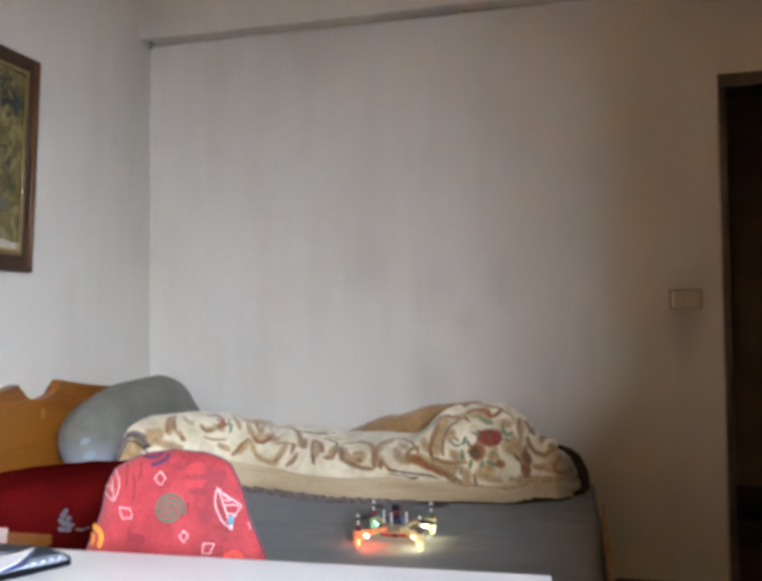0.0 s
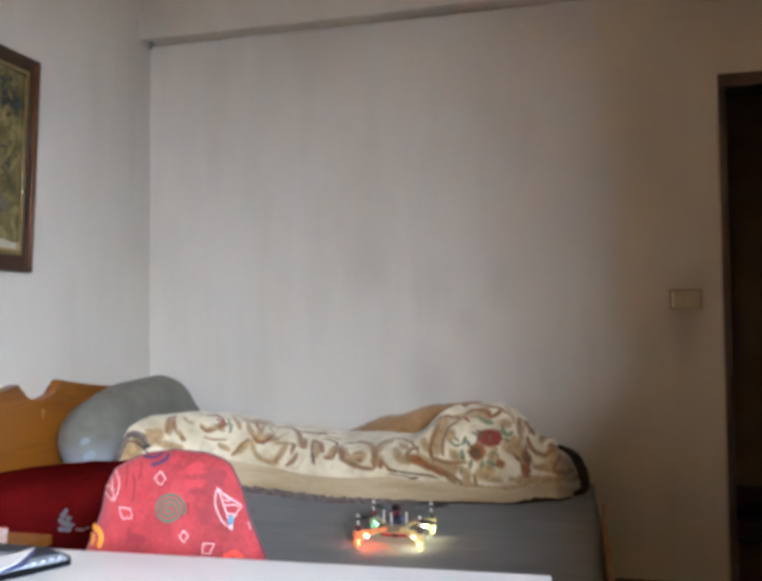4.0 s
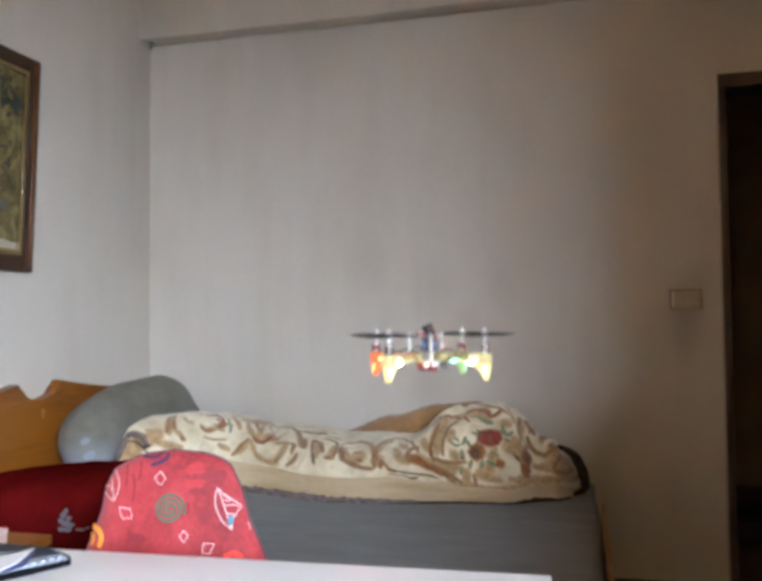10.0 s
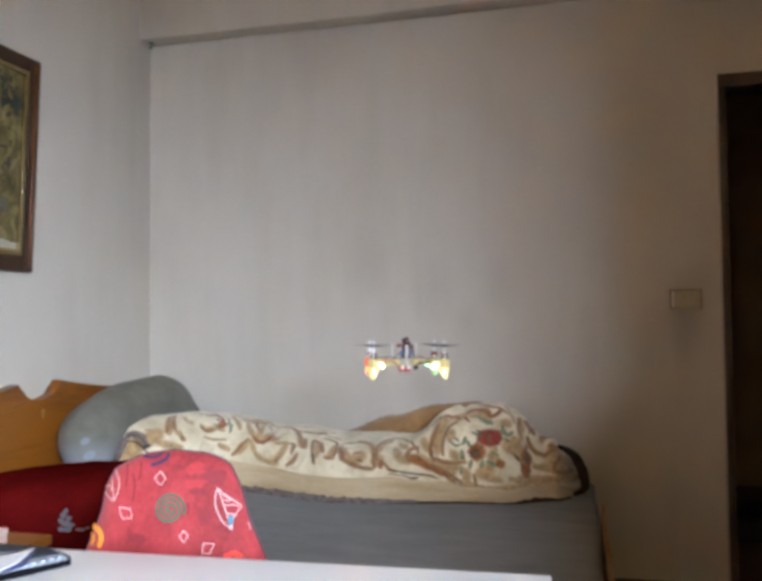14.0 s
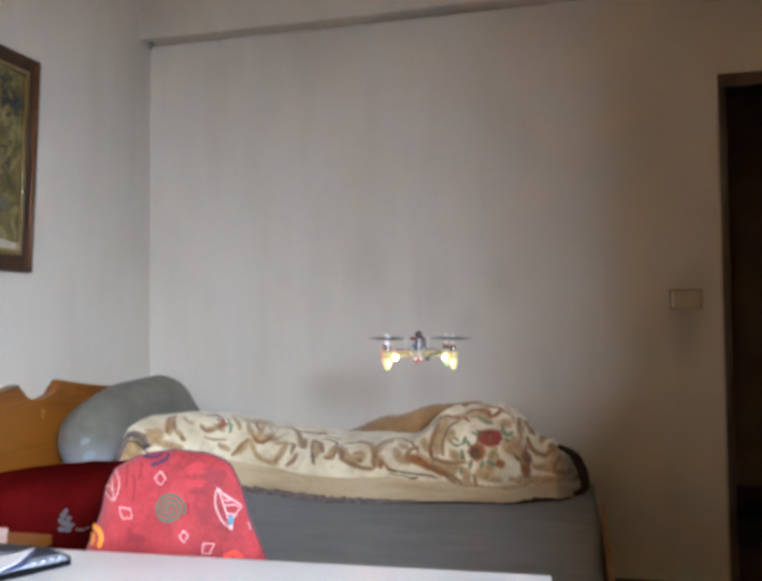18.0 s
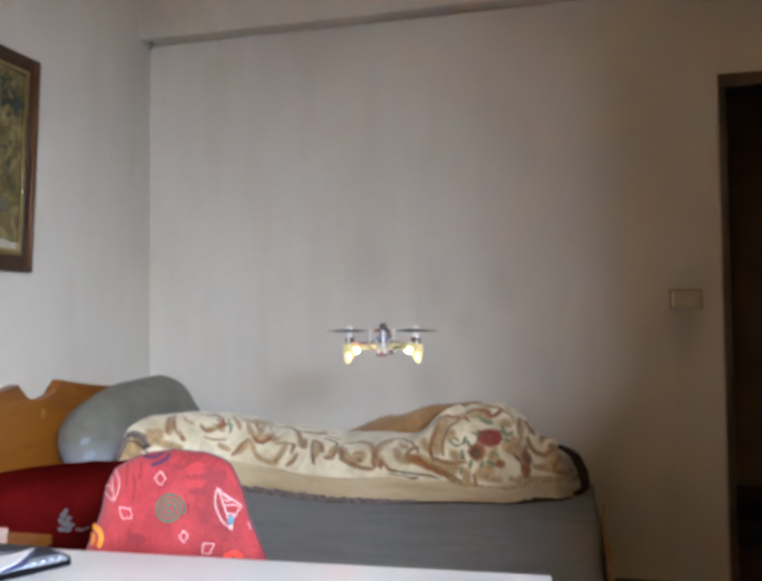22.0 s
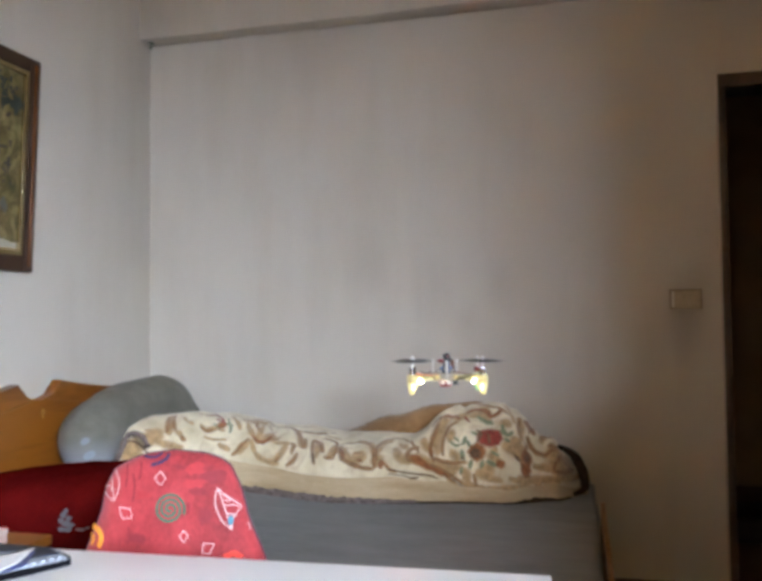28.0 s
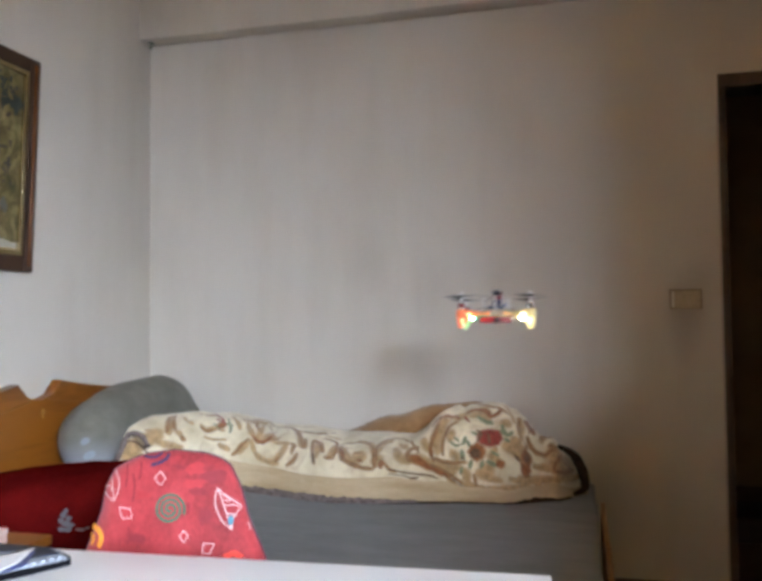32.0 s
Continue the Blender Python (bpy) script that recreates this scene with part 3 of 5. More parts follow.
FOLDS = [(-0.545, 0.020, 0.25, 0.024), (-0.205, 0.016, -0.30, 0.018), (-0.150, 0.012, -0.12, 0.014), (-1.08, 0.018, 0.2, 0.012), (-1.22, 0.022, -0.3, 0.015),
         (-1.42, 0.020, 0.35, 0.013), (-0.93, 0.016, -0.15, 0.010), (-1.62, 0.022, 0.2, 0.016), (-0.75, 0.022, 0.5, 0.010), (-1.31, 0.014, 0.1, 0.010), (-0.30, 0.014, 0.35, 0.009)]


def blanket_surface(x, v):
    """x along the bed, v from the front foot (0) over the crest (0.5) to the back (1)."""
    yf = smooth_line(x, [(-1.97, 2.60), (-1.85, 2.64), (-1.62, 2.77), (-1.37, 2.955), (-0.92, 2.862), (-0.30, 2.945), (-0.12, 3.04), (0.01, 3.19)])
    crest = smooth_line(x, [(-1.97, 0.10), (-1.90, 0.22), (-1.76, 0.30), (-1.60, 0.305), (-1.25, 0.240), (-0.90, 0.217), (-0.70, 0.222), (-0.50, 0.338), (-0.33, 0.345), (-0.14, 0.218), (-0.03, 0.085), (0.01, 0.03)])
    yc = smooth_line(x, [(-1.9, 2.90), (-1.2, 3.17), (0, 3.17)]) + 0.03 * math.sin(x * 3)
    yc = max(yc, yf + 0.06)
    yb = smooth_line(x, [(-1.85, 3.08), (-1.45, 3.42)])
    a = math.pi * min(max(v, 0.0), 1.0)
    c, s = math.cos(a), math.sin(a)
    reach = (yc - yf) if c > 0 else (yb - yc)
    y = yc - math.copysign(abs(c) ** 0.85, c) * reach
    z = TOP - 0.002 + crest * abs(s) ** 0.80
    p = Vector((x, y, z))
    swell = 0.018 * noise.noise(Vector((x * 3.0, v * 3.0, 2.0))) + 0.012 * noise.noise(Vector((x * 9.0 + v * 5, v * 7.0, 5.0))) + 0.004 * noise.noise(Vector((x * 26.0, v * 16.0, 1.0)))
    fold = -0.012 * math.exp(-((v - band(x)) / 0.014) ** 2)
    for u, w, lean, deep in FOLDS:
        fold -= deep * math.exp(-((x - u - lean * (v - 0.25)) / w) ** 2) * min(1.0, v * 6)
    k = abs(s) ** 0.6
    return p + Vector((0, -0.8 * c, 0.7 * abs(s))) * (swell + fold) * k


def blanket_mesh(low, high, nx, nv, x0=-1.97, x1=0.004):
    bm = bmesh.new()
    g = []
    for i in range(nx + 1):
        x = x0 + (x1 - x0) * i / nx
        v0, v1 = low(x), high(x)
        g.append([bm.verts.new(blanket_surface(x, v0 + (v1 - v0) * (j / nv) ** 1.25)) for j in range(nv + 1)])
    for i in range(nx):
        for j in range(nv):
            bm.faces.new((g[i][j], g[i + 1][j], g[i + 1][j + 1], g[i][j + 1]))
    return bm


blanket = thing("blanket", (-0.95, 3.15, TOP), "cream plush blanket with brown scrolls, bunched on the bed", "blanket")
strokes = []


def stroke(kind, width, *ctrl):
    """A woven line of the pattern, along (x, v) on the blanket."""
    pts = [blanket_surface(*p) for p in curve_points(ctrl, 9)]
    girth = {"tan": 0.85, "scroll": 0.66, "rust": 0.66}.get(kind, 0.55) * width
    radii = [girth * (0.45 + 0.75 * math.sin(math.pi * (0.1 + 0.8 * i / (len(pts) - 1))) + 0.30 * noise.noise(p * 40)) for i, p in enumerate(pts)]
    strokes.append((kind, radii, pts))


def blot(kind, centre, ru, rv):
    """A woven blot: a few dots that fill an oval."""
    dots = [blanket_surface(centre[0] + ru * k * math.cos(w), centre[1] + rv * k * math.sin(w)) for k in (0.0, 0.4, 0.75) for w in np.linspace(0, 2 * math.pi, 9)[:-1]]
    size = (blanket_surface(centre[0] + ru, centre[1]) - blanket_surface(*centre)).length
    strokes.append((kind, [0.42 * size + 0.002] * len(dots), dots))


stroke("scroll", 0.0097, (-1.672, 0.437), (-1.646, 0.333), (-1.637, 0.282))
stroke("tan", 0.0095, (-1.664, 0.450), (-1.635, 0.332), (-1.625, 0.278))
stroke("scroll", 0.0077, (-1.665, 0.482), (-1.627, 0.347), (-1.608, 0.300))
stroke("tan", 0.0072, (-1.607, 0.296), (-1.579, 0.260), (-1.562, 0.236))
stroke("scroll", 0.0097, (-1.571, 0.245), (-1.559, 0.225))
stroke("tan", 0.0095, (-1.660, 0.227), (-1.616, 0.207), (-1.562, 0.186))
stroke("tan", 0.0060, (-1.714, 0.311), (-1.683, 0.297), (-1.658, 0.278))
stroke("rose", 0.0077, (-1.583, 0.491), (-1.526, 0.471), (-1.483, 0.416), (-1.455, 0.353))
stroke("rust", 0.0058, (-1.534, 0.420), (-1.501, 0.432))
stroke("rose", 0.0058, (-1.491, 0.389), (-1.470, 0.367))
stroke("tan", 0.0048, (-1.526, 0.323), (-1.503, 0.292), (-1.481, 0.303), (-1.449, 0.295))
stroke("scroll", 0.0058, (-1.522, 0.310), (-1.499, 0.282), (-1.473, 0.294))
stroke("tan", 0.0036, (-1.500, 0.243), (-1.468, 0.227), (-1.434, 0.238))
stroke("leaf", 0.0058, (-1.456, 0.408), (-1.431, 0.328), (-1.428, 0.289))
stroke("leaf", 0.0058, (-1.487, 0.336), (-1.463, 0.305))
stroke("leaf", 0.0048, (-1.451, 0.354), (-1.427, 0.349))
stroke("tan", 0.0072, (-1.400, 0.431), (-1.374, 0.473), (-1.345, 0.516))
stroke("tan", 0.0084, (-1.385, 0.407), (-1.361, 0.344), (-1.339, 0.303))
stroke("scroll", 0.0077, (-1.372, 0.486), (-1.330, 0.369))
stroke("tan", 0.0084, (-1.346, 0.508), (-1.318, 0.346), (-1.323, 0.294))
stroke("scroll", 0.0058, (-1.419, 0.452), (-1.386, 0.506), (-1.347, 0.544), (-1.244, 0.497))
stroke("tan", 0.0060, (-1.454, 0.464), (-1.417, 0.385), (-1.402, 0.342))
stroke("tan", 0.0048, (-1.333, 0.507), (-1.296, 0.446))
stroke("scroll", 0.0077, (-1.352, 0.266), (-1.372, 0.222), (-1.389, 0.172), (-1.401, 0.151))
stroke("tan", 0.0072, (-1.340, 0.256), (-1.361, 0.206), (-1.377, 0.166))
stroke("tan", 0.0060, (-1.337, 0.261), (-1.319, 0.204), (-1.291, 0.163), (-1.254, 0.145), (-1.220, 0.148))
stroke("rust", 0.0077, (-1.340, 0.298), (-1.312, 0.266), (-1.277, 0.282), (-1.261, 0.348))
stroke("tan", 0.0084, (-1.317, 0.282), (-1.281, 0.302), (-1.273, 0.412))
stroke("scroll", 0.0058, (-1.289, 0.255), (-1.256, 0.302), (-1.222, 0.323))
stroke("tan", 0.0048, (-1.256, 0.139), (-1.222, 0.136), (-1.197, 0.136))
stroke("tan", 0.0108, (-1.180, 0.275), (-1.191, 0.220), (-1.205, 0.168), (-1.218, 0.137))
stroke("scroll", 0.0058, (-1.164, 0.287), (-1.143, 0.273), (-1.145, 0.218))
stroke("tan", 0.0060, (-1.150, 0.283), (-1.144, 0.211))
stroke("scroll", 0.0097, (-1.121, 0.216), (-1.130, 0.173), (-1.155, 0.138))
stroke("scroll", 0.0058, (-1.203, 0.183), (-1.212, 0.141))
stroke("tan", 0.0048, (-1.264, 0.293), (-1.209, 0.277), (-1.178, 0.287))
stroke("scroll", 0.0077, (-1.282, 0.475), (-1.237, 0.467), (-1.190, 0.439), (-1.150, 0.386), (-1.119, 0.320), (-1.105, 0.265))
stroke("tan", 0.0072, (-1.167, 0.410), (-1.132, 0.334), (-1.119, 0.277))
stroke("scroll", 0.0077, (-1.107, 0.342), (-1.093, 0.274))
stroke("tan", 0.0060, (-1.171, 0.424), (-1.117, 0.419), (-1.067, 0.411))
stroke("dark", 0.0042, (-1.335, 0.558), (-1.289, 0.568), (-1.201, 0.450))
stroke("dark", 0.0046, (-1.156, 0.431), (-1.086, 0.426), (-1.000, 0.468))
stroke("scroll", 0.0077, (-1.070, 0.413), (-1.045, 0.450), (-1.005, 0.450))
stroke("scroll", 0.0077, (-1.075, 0.351), (-1.061, 0.270), (-1.034, 0.173))
stroke("tan", 0.0095, (-1.055, 0.317), (-1.033, 0.259), (-1.033, 0.217))
stroke("scroll", 0.0097, (-1.066, 0.359), (-1.030, 0.313), (-1.011, 0.260))
stroke("dark", 0.0046, (-1.054, 0.250), (-1.035, 0.176))
stroke("scroll", 0.0058, (-1.042, 0.384), (-1.003, 0.372), (-0.971, 0.356), (-0.955, 0.275), (-0.958, 0.216))
stroke("tan", 0.0095, (-0.971, 0.315), (-0.966, 0.257), (-0.972, 0.224))
stroke("scroll", 0.0077, (-0.993, 0.224), (-0.967, 0.218))
stroke("tan", 0.0036, (-1.040, 0.408), (-0.987, 0.394), (-0.966, 0.395))
stroke("scroll", 0.0097, (-0.948, 0.334), (-0.935, 0.259), (-0.910, 0.212), (-0.873, 0.187), (-0.833, 0.167), (-0.796, 0.161))
stroke("tan", 0.0108, (-0.931, 0.303), (-0.903, 0.235), (-0.869, 0.204))
stroke("rust", 0.0058, (-0.935, 0.298), (-0.916, 0.237))
stroke("scroll", 0.0058, (-0.949, 0.356), (-0.896, 0.365), (-0.845, 0.365), (-0.814, 0.317))
stroke("tan", 0.0097, (-0.878, 0.378), (-0.828, 0.348), (-0.800, 0.282))
stroke("scroll", 0.0058, (-0.877, 0.267), (-0.845, 0.272))
stroke("rust", 0.0058, (-0.858, 0.217), (-0.837, 0.205))
stroke("scroll", 0.0068, (-0.783, 0.221), (-0.790, 0.267), (-0.794, 0.324), (-0.779, 0.390), (-0.740, 0.415), (-0.693, 0.409), (-0.642, 0.280), (-0.621, 0.217))
stroke("tan", 0.0097, (-0.779, 0.282), (-0.778, 0.352), (-0.748, 0.386))
stroke("scroll", 0.0077, (-0.808, 0.308), (-0.796, 0.226), (-0.787, 0.170))
stroke("rust", 0.0097, (-0.763, 0.211), (-0.763, 0.167))
stroke("tan", 0.0154, (-0.781, 0.240), (-0.778, 0.193))
stroke("scroll", 0.0058, (-0.751, 0.198), (-0.728, 0.154), (-0.705, 0.142))
stroke("tan", 0.0116, (-0.719, 0.309), (-0.698, 0.237), (-0.674, 0.203), (-0.653, 0.182))
stroke("scroll", 0.0097, (-0.626, 0.252), (-0.656, 0.271), (-0.665, 0.241), (-0.654, 0.199), (-0.633, 0.178))
stroke("rust", 0.0135, (-0.644, 0.214), (-0.616, 0.167), (-0.579, 0.117))
stroke("tan", 0.0097, (-0.704, 0.352), (-0.675, 0.295))
stroke("dark", 0.0042, (-0.734, 0.157), (-0.690, 0.141), (-0.635, 0.111), (-0.599, 0.089))
stroke("dark", 0.0039, (-0.648, 0.091), (-0.617, 0.087))
stroke("line", 0.0048, (-0.727, 0.129), (-0.671, 0.114), (-0.617, 0.073))
stroke("scroll", 0.0135, (-0.639, 0.182), (-0.590, 0.130), (-0.535, 0.089), (-0.497, 0.068), (-0.461, 0.050))
stroke("rust", 0.0077, (-0.600, 0.134), (-0.544, 0.090), (-0.508, 0.070))
stroke("tan", 0.0135, (-0.629, 0.197), (-0.583, 0.140), (-0.535, 0.103), (-0.490, 0.076))
stroke("dark", 0.0039, (-0.624, 0.105), (-0.581, 0.085), (-0.544, 0.065))
stroke("tan", 0.0077, (-0.461, 0.050), (-0.437, 0.040), (-0.401, 0.034))
stroke("scroll", 0.0097, (-0.561, 0.138), (-0.575, 0.192), (-0.572, 0.247), (-0.563, 0.290), (-0.559, 0.353), (-0.551, 0.403))
stroke("scroll", 0.0077, (-0.526, 0.150), (-0.530, 0.197), (-0.522, 0.259), (-0.507, 0.294), (-0.480, 0.313))
stroke("tan", 0.0174, (-0.548, 0.172), (-0.551, 0.242), (-0.543, 0.305), (-0.528, 0.357))
stroke("rust", 0.0058, (-0.568, 0.161), (-0.576, 0.208))
stroke("scroll", 0.0077, (-0.566, 0.155), (-0.527, 0.123), (-0.482, 0.115), (-0.442, 0.120))
stroke("dark", 0.0039, (-0.459, 0.133), (-0.444, 0.135))
stroke("tan", 0.0077, (-0.535, 0.110), (-0.490, 0.099), (-0.454, 0.099))
stroke("scroll", 0.0077, (-0.579, 0.490), (-0.543, 0.506), (-0.495, 0.580), (-0.412, 0.493), (-0.359, 0.441), (-0.324, 0.425))
stroke("rust", 0.0077, (-0.550, 0.390), (-0.512, 0.391), (-0.472, 0.331))
stroke("tan", 0.0116, (-0.514, 0.350), (-0.475, 0.352), (-0.451, 0.358))
stroke("rose", 0.0058, (-0.456, 0.350), (-0.433, 0.313))
stroke("rust", 0.0097, (-0.446, 0.382), (-0.415, 0.420), (-0.375, 0.399), (-0.352, 0.353), (-0.327, 0.379), (-0.318, 0.411))
stroke("tan", 0.0116, (-0.429, 0.358), (-0.393, 0.376), (-0.362, 0.332))
stroke("scroll", 0.0058, (-0.359, 0.431), (-0.320, 0.418), (-0.289, 0.400))
stroke("leaf", 0.0097, (-0.403, 0.352), (-0.374, 0.315), (-0.346, 0.300))
stroke("leaf", 0.0077, (-0.366, 0.294), (-0.349, 0.319))
stroke("leaf", 0.0097, (-0.307, 0.294), (-0.301, 0.263), (-0.286, 0.255), (-0.271, 0.282))
stroke("leaf", 0.0077, (-0.317, 0.256), (-0.295, 0.256))
stroke("leaf", 0.0058, (-0.500, 0.206), (-0.481, 0.188), (-0.457, 0.194))
stroke("leaf", 0.0077, (-0.444, 0.226), (-0.450, 0.194))
stroke("leaf", 0.0077, (-0.436, 0.207), (-0.428, 0.184))
stroke("leaf", 0.0058, (-0.419, 0.248), (-0.393, 0.232))
stroke("leaf", 0.0077, (-0.456, 0.163), (-0.450, 0.130))
stroke("leaf", 0.0077, (-0.419, 0.123), (-0.424, 0.097))
stroke("leaf", 0.0077, (-0.382, 0.099), (-0.377, 0.120))
stroke("leaf", 0.0097, (-0.358, 0.120), (-0.325, 0.105))
stroke("leaf", 0.0077, (-0.298, 0.227), (-0.282, 0.223))
stroke("leaf", 0.0058, (-0.486, 0.228), (-0.469, 0.208))
stroke("leaf", 0.0058, (-0.344, 0.159), (-0.318, 0.144))
stroke("leaf", 0.0058, (-0.454, 0.099), (-0.458, 0.079))
stroke("dark", 0.0058, (-0.401, 0.257), (-0.386, 0.241), (-0.396, 0.209))
stroke("dark", 0.0048, (-0.360, 0.240), (-0.352, 0.195))
stroke("dark", 0.0048, (-0.412, 0.142), (-0.390, 0.138))
stroke("tan", 0.0116, (-0.263, 0.251), (-0.249, 0.232), (-0.224, 0.219))
stroke("tan", 0.0097, (-0.330, 0.170), (-0.344, 0.139), (-0.318, 0.129))
stroke("scroll", 0.0077, (-0.249, 0.470), (-0.251, 0.368), (-0.239, 0.291))
stroke("rust", 0.0116, (-0.231, 0.477), (-0.211, 0.419), (-0.196, 0.396))
stroke("scroll", 0.0097, (-0.218, 0.334), (-0.205, 0.281), (-0.181, 0.253), (-0.146, 0.269), (-0.109, 0.348))
stroke("scroll", 0.0058, (-0.208, 0.522), (-0.213, 0.367))
stroke("rust", 0.0135, (-0.216, 0.210), (-0.210, 0.170), (-0.219, 0.130))
stroke("scroll", 0.0077, (-0.231, 0.115), (-0.221, 0.095), (-0.207, 0.102))
stroke("dark", 0.0048, (-0.255, 0.168), (-0.244, 0.158))
stroke("scroll", 0.0077, (-0.258, 0.168), (-0.238, 0.153))
stroke("rust", 0.0077, (-0.234, 0.143), (-0.226, 0.122))
stroke("scroll", 0.0077, (-0.119, 0.156), (-0.102, 0.282), (-0.090, 0.373))
stroke("scroll", 0.0077, (-0.119, 0.143), (-0.076, 0.231), (-0.049, 0.425))
stroke("tan", 0.0116, (-0.105, 0.117), (-0.067, 0.188), (-0.028, 0.304))
stroke("tan", 0.0077, (-0.445, 0.063), (-0.410, 0.040), (-0.347, 0.031), (-0.276, 0.039), (-0.207, 0.060))
stroke("tan", 0.0097, (-0.444, 0.089), (-0.431, 0.063))
stroke("scroll", 0.0058, (-0.409, 0.074), (-0.401, 0.040))
stroke("tan", 0.0077, (-0.275, 0.070), (-0.233, 0.066), (-0.190, 0.083))
stroke("line", 0.0048, (-0.490, 0.062), (-0.437, 0.032), (-0.365, 0.025))
stroke("dark", 0.0058, (-1.759, 0.237), (-1.736, 0.239), (-1.706, 0.210), (-1.682, 0.172))
stroke("tan", 0.0095, (-1.751, 0.171), (-1.721, 0.159), (-1.696, 0.160))
stroke("tan", 0.0084, (-1.762, 0.453), (-1.728, 0.495), (-1.706, 0.502))
stroke("tan", 0.0060, (-1.608, 0.412), (-1.554, 0.329))
stroke("tan", 0.0072, (-1.451, 0.202), (-1.417, 0.178))
stroke("tan", 0.0116, (-0.610, 0.286), (-0.586, 0.205))
stroke("tan", 0.0135, (-0.075, 0.481), (-0.041, 0.580))
stroke("tan", 0.0116, (-0.499, 0.062), (-0.454, 0.040))
stroke("tan", 0.0116, (-0.306, 0.314), (-0.283, 0.333))
stroke("tan", 0.0116, (-0.244, 0.077), (-0.216, 0.073))
stroke("tan", 0.0116, (-0.497, 0.253), (-0.504, 0.216))
stroke("tan", 0.0116, (-0.293, 0.199), (-0.272, 0.177))
stroke("tan", 0.0077, (-0.364, 0.062), (-0.310, 0.057))
stroke("tan", 0.0116, (-0.492, 0.159), (-0.473, 0.130))
stroke("tan", 0.0116, (-0.535, 0.097), (-0.481, 0.086))
stroke("tan", 0.0097, (-0.405, 0.411), (-0.377, 0.426))
stroke("scroll", 0.0097, (-0.171, 0.418), (-0.153, 0.535))
stroke("scroll", 0.0097, (-0.137, 0.331), (-0.109, 0.382))
stroke("scroll", 0.0077, (-0.084, 0.331), (-0.053, 0.441))
stroke("dark", 0.0050, (-0.911, 0.500), (-0.799, 0.541), (-0.702, 0.580), (-0.603, 0.397))
stroke("dark", 0.0077, (-0.409, 0.166), (-0.394, 0.154), (-0.405, 0.142))
stroke("dark", 0.0058, (-0.581, 0.361), (-0.572, 0.400), (-0.560, 0.430))
stroke("tan", 0.0154, (-0.347, 0.106), (-0.364, 0.082), (-0.391, 0.077))
stroke("scroll", 0.0077, (-0.217, 0.270), (-0.224, 0.200))
stroke("tan", 0.0135, (-0.249, 0.461), (-0.248, 0.386), (-0.236, 0.291))
stroke("rust", 0.0174, (-0.222, 0.513), (-0.208, 0.448), (-0.197, 0.398))
stroke("dark", 0.0058, (-0.218, 0.506), (-0.202, 0.424))
stroke("scroll", 0.0097, (-0.207, 0.569), (-0.158, 0.531), (-0.117, 0.477))
stroke("tan", 0.0135, (-0.170, 0.373), (-0.151, 0.500), (-0.139, 0.544))
stroke("scroll", 0.0097, (-0.163, 0.396), (-0.148, 0.552))
stroke("scroll", 0.0077, (-0.123, 0.147), (-0.107, 0.248), (-0.097, 0.345))
stroke("tan", 0.0116, (-0.182, 0.070), (-0.170, 0.036), (-0.161, 0.017))
stroke("tan", 0.0097, (-0.242, 0.268), (-0.248, 0.206), (-0.234, 0.166))
stroke("tan", 0.0097, (-0.190, 0.156), (-0.155, 0.163), (-0.128, 0.149))
stroke("scroll", 0.0058, (-0.229, 0.296), (-0.215, 0.245))
stroke("tan", 0.0116, (-0.216, 0.084), (-0.173, 0.081), (-0.102, 0.104))
stroke("tan", 0.0097, (-0.305, 0.480), (-0.280, 0.435), (-0.267, 0.375))
blot("tan", (-1.677, 0.260), 0.023, 0.041)
blot("rust", (-1.463, 0.335), 0.009, 0.018)
blot("tan", (-1.275, 0.321), 0.020, 0.035)
blot("tan", (-0.855, 0.238), 0.019, 0.030)
blot("rose", (-0.352, 0.221), 0.036, 0.024)
blot("rust", (-0.401, 0.158), 0.023, 0.028)
blot("dark", (-0.405, 0.154), 0.013, 0.012)
blot("rust", (-0.311, 0.114), 0.011, 0.009)
blot("tan", (-0.098, 0.218), 0.023, 0.052)
blot("tan", (-1.742, 0.194), 0.028, 0.033)
blot("tan", (-0.262, 0.203), 0.017, 0.030)
blot("rust", (-0.217, 0.189), 0.013, 0.029)
blot("dark", (-0.215, 0.182), 0.007, 0.014)
blot("rust", (-0.220, 0.124), 0.012, 0.016)
blot("tan", (-0.088, 0.276), 0.028, 0.079)

CHANNEL = {"scroll": (0, 0), "dark": (0, 1), "line": (0, 2), "tan": (0, 3), "rose": (1, 0), "rust": (1, 1), "leaf": (1, 2)}


